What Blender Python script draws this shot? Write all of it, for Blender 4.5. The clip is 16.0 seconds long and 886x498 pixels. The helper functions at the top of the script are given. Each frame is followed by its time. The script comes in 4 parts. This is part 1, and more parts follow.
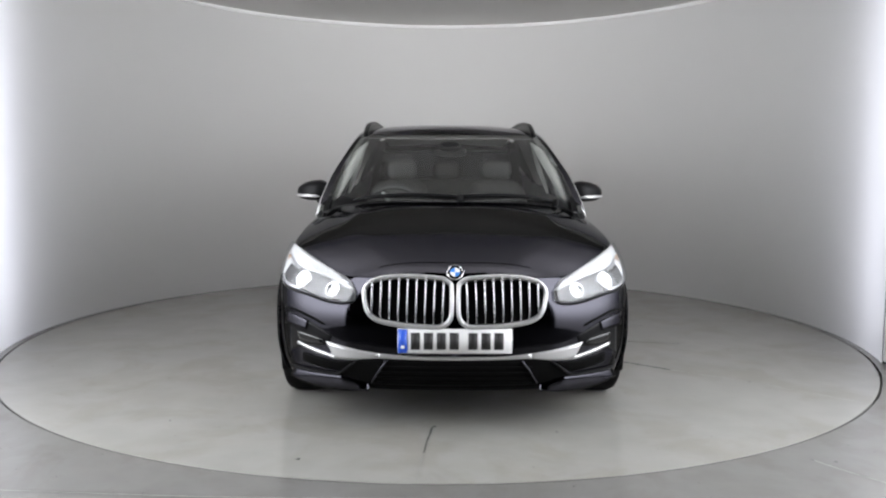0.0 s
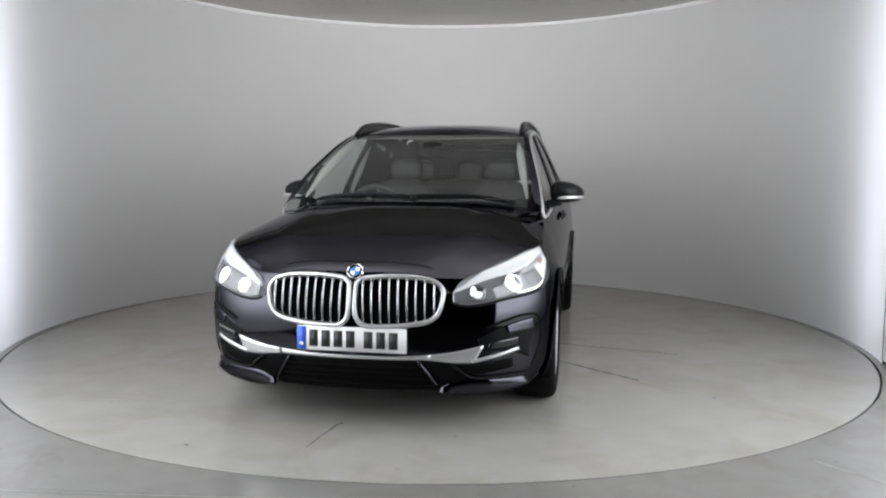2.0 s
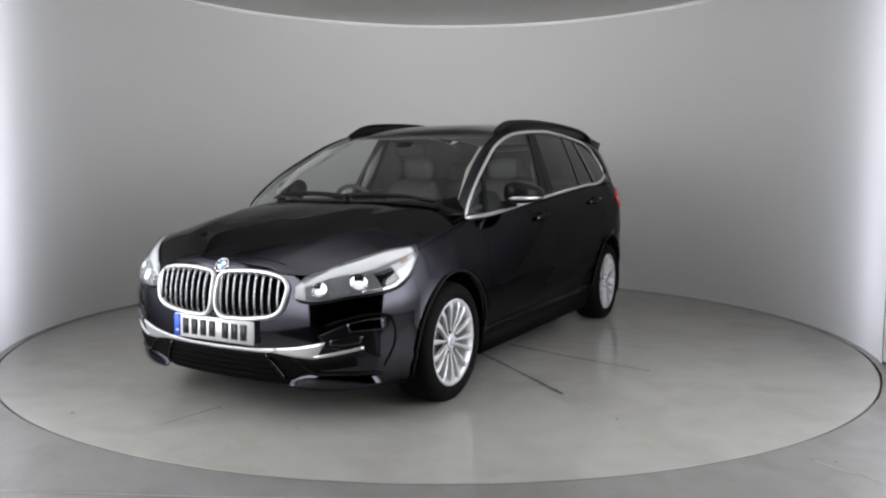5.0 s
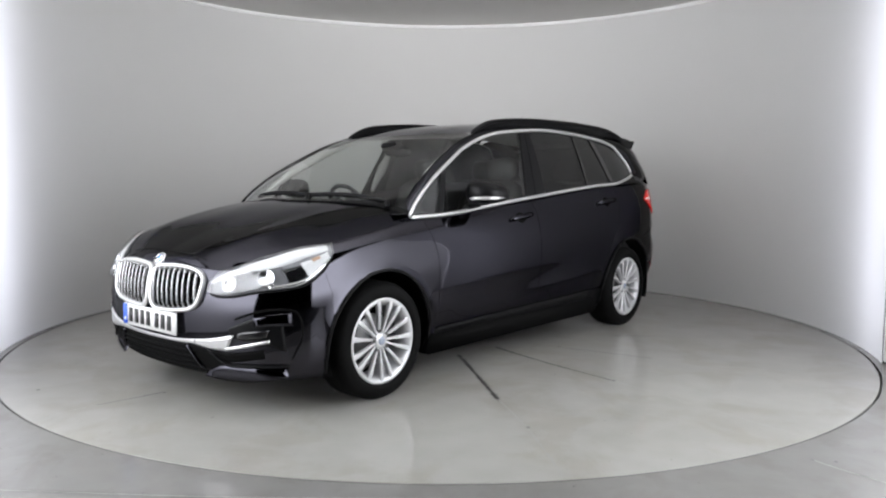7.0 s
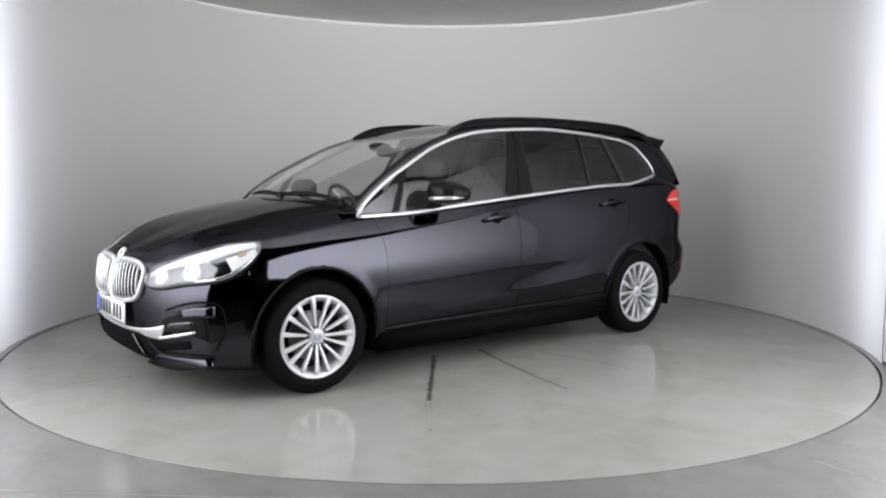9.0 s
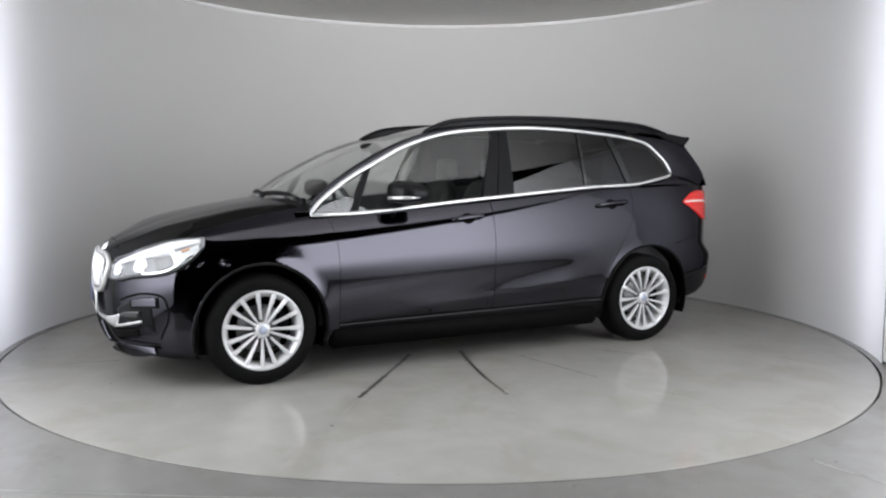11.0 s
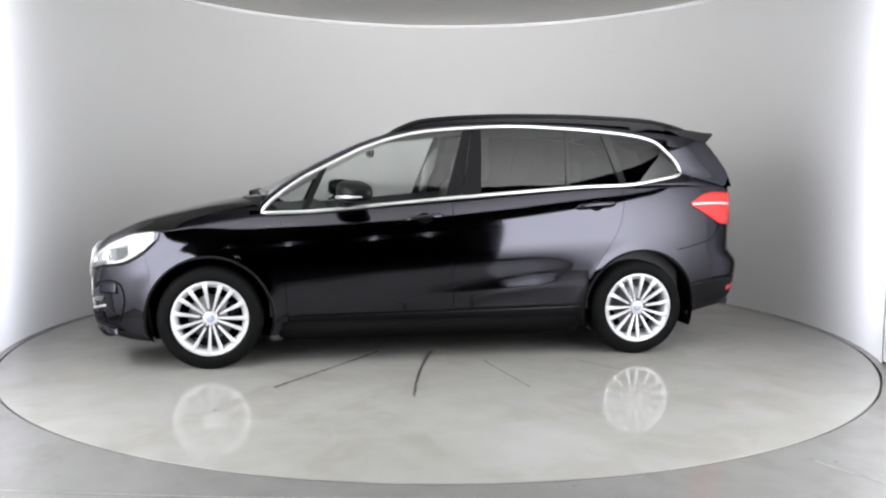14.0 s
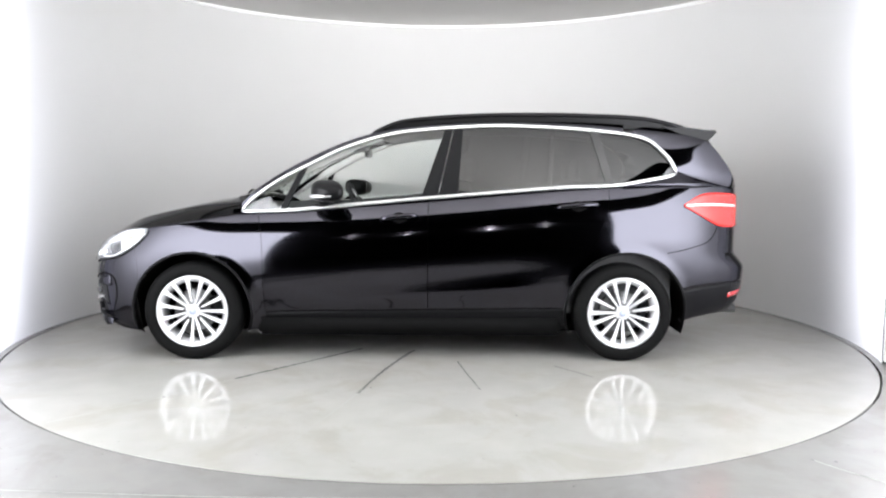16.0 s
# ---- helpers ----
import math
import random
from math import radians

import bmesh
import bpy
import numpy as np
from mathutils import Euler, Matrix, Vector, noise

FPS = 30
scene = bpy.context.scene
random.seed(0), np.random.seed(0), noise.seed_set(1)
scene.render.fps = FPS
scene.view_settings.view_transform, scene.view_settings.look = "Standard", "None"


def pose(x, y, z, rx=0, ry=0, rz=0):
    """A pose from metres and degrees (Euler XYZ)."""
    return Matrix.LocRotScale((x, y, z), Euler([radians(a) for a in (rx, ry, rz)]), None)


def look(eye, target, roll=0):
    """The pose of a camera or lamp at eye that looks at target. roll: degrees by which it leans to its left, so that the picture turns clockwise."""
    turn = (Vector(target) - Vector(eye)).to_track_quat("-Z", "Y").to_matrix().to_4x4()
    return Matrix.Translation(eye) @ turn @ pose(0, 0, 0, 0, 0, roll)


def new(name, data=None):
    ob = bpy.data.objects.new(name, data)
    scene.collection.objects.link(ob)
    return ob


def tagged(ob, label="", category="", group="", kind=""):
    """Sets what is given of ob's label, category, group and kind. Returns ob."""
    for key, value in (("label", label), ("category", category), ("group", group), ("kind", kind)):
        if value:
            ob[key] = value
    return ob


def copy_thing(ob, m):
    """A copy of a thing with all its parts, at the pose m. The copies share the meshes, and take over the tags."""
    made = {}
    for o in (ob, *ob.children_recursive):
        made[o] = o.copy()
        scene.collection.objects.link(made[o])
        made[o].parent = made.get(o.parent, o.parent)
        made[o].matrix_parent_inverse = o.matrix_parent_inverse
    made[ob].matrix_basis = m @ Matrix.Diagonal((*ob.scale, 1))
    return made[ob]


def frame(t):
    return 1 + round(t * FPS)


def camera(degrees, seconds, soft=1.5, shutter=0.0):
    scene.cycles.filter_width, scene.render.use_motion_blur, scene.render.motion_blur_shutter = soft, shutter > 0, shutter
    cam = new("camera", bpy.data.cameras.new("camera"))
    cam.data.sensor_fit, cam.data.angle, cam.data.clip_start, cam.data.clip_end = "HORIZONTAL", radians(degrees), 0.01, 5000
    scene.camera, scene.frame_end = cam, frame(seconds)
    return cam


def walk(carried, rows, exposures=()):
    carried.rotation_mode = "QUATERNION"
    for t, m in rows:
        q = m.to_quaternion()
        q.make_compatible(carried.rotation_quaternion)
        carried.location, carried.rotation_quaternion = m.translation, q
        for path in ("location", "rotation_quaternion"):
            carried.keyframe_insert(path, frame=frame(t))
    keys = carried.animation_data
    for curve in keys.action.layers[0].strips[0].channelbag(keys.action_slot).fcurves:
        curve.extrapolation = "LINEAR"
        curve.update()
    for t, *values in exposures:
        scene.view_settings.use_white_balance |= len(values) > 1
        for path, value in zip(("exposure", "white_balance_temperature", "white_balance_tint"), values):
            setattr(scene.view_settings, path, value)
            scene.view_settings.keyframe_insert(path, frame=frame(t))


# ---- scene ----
# ---- camera ----
EYE = Vector((0.0, -5.845, 1.185))
YAW, PITCH = radians(0.315), radians(5.396)
AIM = EYE + Vector((math.sin(YAW) * math.cos(PITCH), math.cos(YAW) * math.cos(PITCH), -math.sin(PITCH)))
cam = camera(59.75, 16.0, soft=2.2)
STILL = look(EYE, AIM, 0.286)
walk(cam, [(0.0, STILL), (16.0, STILL)],
     exposures=[(0.0, -0.58), (2.5, -0.60), (3.5, -0.74), (4.0, -0.86), (6.5, -0.56), (7.5, -0.42), (8.5, -0.42), (9.0, -0.52), (11.5, -0.60), (12.5, -0.46), (13.0, -0.34), (14.5, -0.01), (16.0, 0.35)])

# heading of the turntable in degrees, every half second
HEADING = [(0.0, -89.9), (0.5, -92.4), (1.0, -95.35), (1.5, -98.3), (2.0, -101.25), (2.5, -104.18), (3.0, -107.1), (3.5, -110.04),
           (4.0, -113.0), (4.5, -115.93), (5.0, -118.85), (5.5, -121.77), (6.0, -124.69), (6.5, -127.6), (7.0, -130.52), (7.5, -133.43),
           (8.0, -136.3), (8.5, -139.15), (9.0, -142.0), (9.5, -144.9), (10.0, -147.82), (10.5, -150.74), (11.0, -153.65), (11.5, -156.55),
           (12.0, -159.37), (12.5, -162.15), (13.0, -164.9), (13.5, -167.57), (14.0, -170.2), (14.5, -172.78), (15.0, -175.31),
           (15.5, -177.79), (16.0, -180.26)]
CAR_X, CAR_Y = 0.184, 0.071          # the car's middle on the turntable
DISC_R, WALL_R, WALL_H = 2.966, 3.02, 2.86
WALL_END = 19.0                      # degrees by which the curved wall runs past the half circle

# ---- world and large lights ----
world = bpy.data.worlds.new("world")
scene.world = world
world.use_nodes = True
bg = world.node_tree.nodes["Background"]
bg.inputs["Color"].default_value = (0.9, 0.95, 1.0, 1)
bg.inputs["Strength"].default_value = 0.004


def area(name, m, sx, sy, watts, colour):
    d = bpy.data.lights.new(name, "AREA")
    d.shape, d.size, d.size_y, d.energy, d.color = "RECTANGLE", sx, sy, watts, colour
    ob = new(name, d)
    ob.matrix_world = m
    return ob


ENDX, ENDY = WALL_R * math.cos(radians(WALL_END)), -WALL_R * math.sin(radians(WALL_END))
GLOW_AT = -14.0                       # degrees along the wall at which each lamp stands behind the diffuser
for side in (-1, 1):
    # upright lamp behind the translucent end of the curved wall
    ang = radians(GLOW_AT)
    cx, cy = math.cos(ang), math.sin(ang)
    r = WALL_R + 0.58
    area("wall_backlight_lamp", look((side * r * cx, r * cy, 1.42), (0, 0, 1.42)), 0.16, 2.75, 54 if side > 0 else 68, (0.87, 0.89, 1.0))
# small twin spotlights hung over the open front, aimed at the upper back wall
FLOODS = [(x, -4.75, z) for x in (-1.15, -0.5, 0.45, 1.1) for z in (1.95, 2.2)]
for p in FLOODS:
    d = bpy.data.lights.new("spotlight_lamp", "SPOT")
    d.energy, d.color, d.spot_size, d.spot_blend, d.shadow_soft_size = 158, (1.0, 0.985, 0.96), radians(60), 1.0, 0.024
    ob = new("spotlight_lamp", d)
    ob.matrix_world = look((p[0], p[1] + 0.115, p[2]), (p[0] * 1.7, 3.0, p[2] + 1.55))


# ---- materials ----
def mat(name, colour, rough=0.5, metal=0.0, coat=0.0, coat_rough=0.03, spec=0.5, emit=None, strength=0.0):
    m = bpy.data.materials.new(name)
    m.use_nodes = True
    b = m.node_tree.nodes["Principled BSDF"]
    b.inputs["Base Color"].default_value = (*colour, 1)
    b.inputs["Roughness"].default_value = rough
    b.inputs["Metallic"].default_value = metal
    b.inputs["Coat Weight"].default_value = coat
    b.inputs["Coat Roughness"].default_value = coat_rough
    b.inputs["Specular IOR Level"].default_value = spec
    if emit:
        b.inputs["Emission Color"].default_value = (*emit, 1)
        b.inputs["Emission Strength"].default_value = strength
    return m


def vary(m, scale, amount, rough_amount=0.0, bump=0.0, bump_scale=200.0, detail=6.0, coarse=None):
    """Two scales of grain on a material: colour, roughness and fine relief, in object space."""
    nt = m.node_tree
    n, l = nt.nodes, nt.links
    b = n["Principled BSDF"]
    tc = n.new("ShaderNodeTexCoord")
    no = n.new("ShaderNodeTexNoise")
    no.inputs["Scale"].default_value, no.inputs["Detail"].default_value = scale, detail
    l.new(tc.outputs["Object"], no.inputs["Vector"])
    fac = no.outputs["Fac"]
    if coarse:
        n2 = n.new("ShaderNodeTexNoise")
        n2.inputs["Scale"].default_value, n2.inputs["Detail"].default_value = coarse, 3.0
        l.new(tc.outputs["Object"], n2.inputs["Vector"])
        av = n.new("ShaderNodeMath")
        av.operation = "MULTIPLY_ADD"
        av.inputs[1].default_value = 0.5
        hf = n.new("ShaderNodeMath")
        hf.operation = "MULTIPLY"
        hf.inputs[1].default_value = 0.5
        l.new(n2.outputs["Fac"], hf.inputs[0])
        l.new(fac, av.inputs[0])
        l.new(hf.outputs[0], av.inputs[2])
        fac = av.outputs[0]
    c = b.inputs["Base Color"].default_value[:3]
    ramp = n.new("ShaderNodeValToRGB")
    ramp.color_ramp.elements[0].position, ramp.color_ramp.elements[1].position = 0.3, 0.7
    ramp.color_ramp.elements[0].color = (*[v * (1 - amount) for v in c], 1)
    ramp.color_ramp.elements[1].color = (*[min(1, v * (1 + amount)) for v in c], 1)
    l.new(fac, ramp.inputs["Fac"])
    l.new(ramp.outputs["Color"], b.inputs["Base Color"])
    if rough_amount:
        r = b.inputs["Roughness"].default_value
        mr = n.new("ShaderNodeMapRange")
        mr.inputs["From Min"].default_value, mr.inputs["From Max"].default_value = 0.3, 0.7
        mr.inputs["To Min"].default_value, mr.inputs["To Max"].default_value = r - rough_amount, r + rough_amount
        l.new(fac, mr.inputs["Value"])
        l.new(mr.outputs["Result"], b.inputs["Roughness"])
    if bump:
        nb = n.new("ShaderNodeTexNoise")
        nb.inputs["Scale"].default_value, nb.inputs["Detail"].default_value = bump_scale, 4.0
        l.new(tc.outputs["Object"], nb.inputs["Vector"])
        bp = n.new("ShaderNodeBump")
        bp.inputs["Strength"].default_value, bp.inputs["Distance"].default_value = bump, 0.002
        l.new(nb.outputs["Fac"], bp.inputs["Height"])
        l.new(bp.outputs["Normal"], b.inputs["Normal"])
    return m


def glass(name, tint, rough=0.0, clear=0.9):
    """Thin glass: a clear, tinted pane with a sharp reflection."""
    m = bpy.data.materials.new(name)
    m.use_nodes = True
    n, l = m.node_tree.nodes, m.node_tree.links
    n.clear()
    out, mix = n.new("ShaderNodeOutputMaterial"), n.new("ShaderNodeMixShader")
    tr, gl, lw = n.new("ShaderNodeBsdfTransparent"), n.new("ShaderNodeBsdfGlossy"), n.new("ShaderNodeLayerWeight")
    tr.inputs["Color"].default_value = (*tint, 1)
    gl.inputs["Roughness"].default_value = rough
    lw.inputs["Blend"].default_value = 0.5
    pw, sc = n.new("ShaderNodeMath"), n.new("ShaderNodeMath")
    pw.operation, pw.inputs[1].default_value = "POWER", 5.0
    sc.operation, sc.inputs[1].default_value, sc.inputs[2].default_value = "MULTIPLY_ADD", 0.92, 0.065
    l.new(lw.outputs["Facing"], pw.inputs[0])
    l.new(pw.outputs[0], sc.inputs[0])
    l.new(sc.outputs[0], mix.inputs["Fac"])
    l.new(tr.outputs["BSDF"], mix.inputs[1])
    l.new(gl.outputs["BSDF"], mix.inputs[2])
    l.new(mix.outputs["Shader"], out.inputs["Surface"])
    return m


M_DIFFUSER = bpy.data.materials.new("white_diffuser_skin")
M_DIFFUSER.use_nodes = True
_n, _l = M_DIFFUSER.node_tree.nodes, M_DIFFUSER.node_tree.links
_n.clear()
_o, _mx, _tl, _df = _n.new("ShaderNodeOutputMaterial"), _n.new("ShaderNodeMixShader"), _n.new("ShaderNodeBsdfTranslucent"), _n.new("ShaderNodeBsdfDiffuse")
_tl.inputs["Color"].default_value, _df.inputs["Color"].default_value = (0.82, 0.82, 0.84, 1), (0.76, 0.755, 0.75, 1)
_mx.inputs["Fac"].default_value = 0.25
_no, _rp = _n.new("ShaderNodeTexNoise"), _n.new("ShaderNodeValToRGB")
_no.inputs["Scale"].default_value, _no.inputs["Detail"].default_value = 0.9, 6.0
_rp.color_ramp.elements[0].color, _rp.color_ramp.elements[1].color = (0.735, 0.73, 0.722, 1), (0.785, 0.78, 0.772, 1)
_tc = _n.new("ShaderNodeTexCoord")
_l.new(_tc.outputs["Object"], _no.inputs["Vector"])
_l.new(_no.outputs["Fac"], _rp.inputs["Fac"])
_l.new(_rp.outputs["Color"], _df.inputs["Color"])
_l.new(_df.outputs[0], _mx.inputs[1])
_l.new(_tl.outputs[0], _mx.inputs[2])
_l.new(_mx.outputs[0], _o.inputs["Surface"])
M_CEIL = vary(mat("ceiling_skin", (0.70, 0.69, 0.675), 0.7, spec=0.25), 1.5, 0.015, coarse=0.4)
M_TRIM = mat("white_trim", (0.95, 0.95, 0.95), 0.4)
M_FLOOR = vary(mat("grey_floor_coating", (0.185, 0.182, 0.173), 0.18, spec=0.45), 9.0, 0.07, 0.02, bump=0.006, bump_scale=25, coarse=0.8)
M_DISC = vary(mat("grey_turntable_coating", (0.297, 0.291, 0.274), 0.065, spec=0.21), 5.0, 0.075, 0.02, bump=0.006, bump_scale=25, coarse=0.7)


def stains(m, scale, dark, tint, seed, speck=0.0):
    """Worn patches with soft, broken edges and scattered dirt specks over a floor coating."""
    n, l = m.node_tree.nodes, m.node_tree.links
    b = n["Principled BSDF"]
    src = b.inputs["Base Color"].links[0].from_socket
    tc = n.new("ShaderNodeTexCoord")
    mp = n.new("ShaderNodeMapping")
    mp.inputs["Location"].default_value = (seed, seed * 1.7, 0)
    l.new(tc.outputs["Object"], mp.inputs["Vector"])

    def layer(src, scale, lo, hi, colour, detail, distort):
        no, rp, mx = n.new("ShaderNodeTexNoise"), n.new("ShaderNodeValToRGB"), n.new("ShaderNodeMix")
        no.inputs["Scale"].default_value, no.inputs["Detail"].default_value = scale, detail
        no.inputs["Roughness"].default_value, no.inputs["Distortion"].default_value = 0.62, distort
        rp.color_ramp.elements[0].position, rp.color_ramp.elements[1].position = lo, hi
        rp.color_ramp.elements[0].color, rp.color_ramp.elements[1].color = (1, 1, 1, 1), (*colour, 1)
        mx.data_type, mx.blend_type = "RGBA", "MULTIPLY"
        mx.inputs["Factor"].default_value = 1.0
        l.new(mp.outputs["Vector"], no.inputs["Vector"])
        l.new(no.outputs["Fac"], rp.inputs["Fac"])
        l.new(src, mx.inputs["A"])
        l.new(rp.outputs["Color"], mx.inputs["B"])
        return mx.outputs["Result"]
    src = layer(src, scale, 0.50, 0.60, tuple(1 - dark * t for t in tint), 9.0, 0.5)
    src = layer(src, scale * 0.45, 0.48, 0.66, tuple(1 - 0.7 * dark * t for t in tint), 5.0, 1.2)
    if speck:
        src = layer(src, 26.0, 0.70, 0.74, (1 - speck,) * 3, 3.0, 0.0)
    l.new(src, b.inputs["Base Color"])
    return m


stains(M_DISC, 1.9, 0.075, (0.8, 1.0, 1.35), 3.1, 0.22)
stains(M_FLOOR, 2.8, 0.09, (0.9, 1.0, 1.2), 7.3, 0.3)
M_GAP = vary(mat("dark_joint", (0.045, 0.044, 0.042), 0.8), 6.0, 0.5)
M_CRACK = mat("dark_crack_filler", (0.022, 0.021, 0.02), 0.7)
M_DARKROOM = vary(mat("dark_hall_paint", (0.014, 0.014, 0.015), 0.85, spec=0.2), 1.5, 0.2)
M_DARK_SHEET = vary(mat("added_dark_sheet", (0.02, 0.02, 0.021), 0.8, spec=0.15), 8.0, 0.2, bump=0.2, bump_scale=300)
M_LED = mat("led_face", (0.9, 0.9, 0.9), 0.4, emit=(1, 0.99, 0.96), strength=22.0)
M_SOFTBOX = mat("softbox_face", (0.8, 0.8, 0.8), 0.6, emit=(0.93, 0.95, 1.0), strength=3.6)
# emission graded to shape reflections: weaker by the curved wall and at its foot
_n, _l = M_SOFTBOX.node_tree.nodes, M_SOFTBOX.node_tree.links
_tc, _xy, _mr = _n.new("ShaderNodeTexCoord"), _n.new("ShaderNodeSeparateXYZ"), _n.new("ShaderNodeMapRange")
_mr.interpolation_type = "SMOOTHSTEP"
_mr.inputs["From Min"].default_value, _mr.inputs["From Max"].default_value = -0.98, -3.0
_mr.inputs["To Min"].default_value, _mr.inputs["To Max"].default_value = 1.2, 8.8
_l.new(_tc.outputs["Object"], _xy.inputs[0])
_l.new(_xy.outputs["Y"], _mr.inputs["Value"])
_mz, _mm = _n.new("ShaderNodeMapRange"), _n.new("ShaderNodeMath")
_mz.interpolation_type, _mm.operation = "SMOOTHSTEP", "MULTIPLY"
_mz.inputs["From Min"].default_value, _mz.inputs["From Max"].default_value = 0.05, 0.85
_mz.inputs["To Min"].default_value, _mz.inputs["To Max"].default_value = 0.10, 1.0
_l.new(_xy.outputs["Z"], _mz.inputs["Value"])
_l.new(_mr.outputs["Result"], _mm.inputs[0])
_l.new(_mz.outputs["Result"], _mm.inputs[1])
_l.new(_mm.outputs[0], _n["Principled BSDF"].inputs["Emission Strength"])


def flakes(name, colour):
    m = mat(name, colour, 0.075, metal=1.0, coat=0.3, coat_rough=0.01)
    m.node_tree.nodes["Principled BSDF"].inputs["Specular Tint"].default_value = (0.24, 0.24, 0.26, 1)
    n, l = m.node_tree.nodes, m.node_tree.links
    b = n["Principled BSDF"]
    tc, no, bp = n.new("ShaderNodeTexCoord"), n.new("ShaderNodeTexNoise"), n.new("ShaderNodeBump")
    no.inputs["Scale"].default_value, no.inputs["Detail"].default_value = 900.0, 2.0
    bp.inputs["Strength"].default_value, bp.inputs["Distance"].default_value = 0.012, 0.0005
    l.new(tc.outputs["Object"], no.inputs["Vector"])
    l.new(no.outputs["Fac"], bp.inputs["Height"])
    l.new(bp.outputs["Normal"], b.inputs["Normal"])
    return m


M_PAINT = flakes("black_sapphire_metallic_paint", (0.041, 0.040, 0.049))
M_CHROME = vary(mat("bright_chrome", (0.86, 0.86, 0.87), 0.10, metal=1.0), 4, 0.02, 0.01)
M_SATIN = vary(mat("satin_aluminium_trim", (0.62, 0.62, 0.62), 0.30, metal=0.75), 4, 0.02, 0.02)
M_BAR = vary(mat("grille_bar_chrome", (0.50, 0.50, 0.51), 0.24, metal=1.0), 4, 0.02, 0.02)
M_BLACK = vary(mat("black_plastic", (0.006, 0.006, 0.0065), 0.45, spec=0.10), 60, 0.2, 0.08, bump=0.1, bump_scale=700)
M_GLOSSBLACK = mat("gloss_black_trim", (0.004, 0.004, 0.0045), 0.15, coat=0.4)
M_SATINBLACK = mat("satin_black_trim", (0.004, 0.004, 0.0045), 0.3, spec=0.14)
M_LOWER = vary(mat("dark_grey_lower_cladding", (0.006, 0.006, 0.007), 0.42, spec=0.10), 60, 0.15, 0.06, bump=0.1, bump_scale=600)
M_VOID = mat("black_mesh", (0.003, 0.003, 0.003), 0.7, spec=0.05)
M_TYRE = vary(mat("tyre_rubber", (0.005, 0.005, 0.005), 0.7, spec=0.06), 40, 0.2, 0.08, bump=0.2, bump_scale=300)
M_RIM = vary(mat("silver_alloy", (0.63, 0.63, 0.64), 0.36, metal=0.45, coat=0.3), 25, 0.03, 0.04)
M_DISK = vary(mat("brake_steel", (0.14, 0.14, 0.14), 0.35, metal=1.0), 50, 0.1, 0.05)
M_GLASS = glass("clear_car_glass", (0.86, 0.89, 0.875))
M_PRIVACY = glass("privacy_glass", (0.035, 0.037, 0.04))
M_LENS = glass("headlamp_lens", (0.93, 0.94, 0.95))
M_REDLENS = mat("red_lamp_lens", (0.45, 0.012, 0.012), 0.2, coat=0.2, emit=(1.0, 0.05, 0.03), strength=0.24)
# rear reflector's red, with some emission added to brighten it
M_REDDARK = mat("deep_red_glowing_reflector", (0.40, 0.02, 0.025), 0.12, coat=1.0, emit=(1.0, 0.04, 0.04), strength=0.12)
M_AMBER = mat("amber_reflector", (0.55, 0.36, 0.25), 0.25, coat=0.6)
M_LAMPON = mat("lit_headlamp", (0.95, 0.95, 0.95), 0.2, emit=(0.92, 0.96, 1.0), strength=0.45)
M_REFLECTOR = mat("lamp_reflector", (0.92, 0.92, 0.93), 0.14, metal=1.0)
M_LAMPBODY = mat("lamp_bezel", (0.25, 0.25, 0.26), 0.35)
M_BEZEL = mat("grey_lamp_bezel", (0.13, 0.13, 0.135), 0.4)
M_PLATE = mat("white_plate", (0.78, 0.78, 0.77), 0.35, coat=0.3)
M_INK = mat("black_plate_ink", (0.012, 0.012, 0.012), 0.5)
M_BLUE = mat("blue_plate_band", (0.02, 0.10, 0.62), 0.4, coat=0.3)
M_ROUNDEL = mat("blue_enamel", (0.05, 0.22, 0.62), 0.2, coat=0.8)
# faint emission added to brighten the white brow and side reflector
M_BROW = mat("white_lamp_brow_faint_glow", (0.66, 0.66, 0.66), 0.35, coat=0.3, emit=(0.95, 0.97, 1.0), strength=0.05)
M_CAP = mat("pale_blue_cap", (0.34, 0.38, 0.47), 0.25, coat=0.6)
M_ENAMEL = mat("white_enamel", (0.85, 0.85, 0.86), 0.2, coat=0.8)
M_LEATHER = vary(mat("grey_leather", (0.020, 0.0195, 0.019), 0.55), 30, 0.1, 0.05, bump=0.2, bump_scale=150)
M_TRIMIN = vary(mat("dark_cabin_plastic", (0.03, 0.03, 0.032), 0.6), 40, 0.15, bump=0.1, bump_scale=300)
M_LINER = vary(mat("pale_headliner", (0.38, 0.375, 0.36), 0.8), 60, 0.05)


# ---- mesh helpers ----
def obj(name, bm, material, smooth=True):
    me = bpy.data.meshes.new(name)
    bmesh.ops.recalc_face_normals(bm, faces=bm.faces)
    bm.to_mesh(me)
    bm.free()
    for f in me.polygons:
        f.use_smooth = smooth
    me.materials.append(material)
    return new(name, me)


def part(name, bm, material, parent, label="", smooth=True, at=None):
    ob = obj(name, bm, material, smooth)
    ob.parent = parent
    if at is not None:
        ob.matrix_basis = at
    if label:
        ob["label"] = label
    return ob


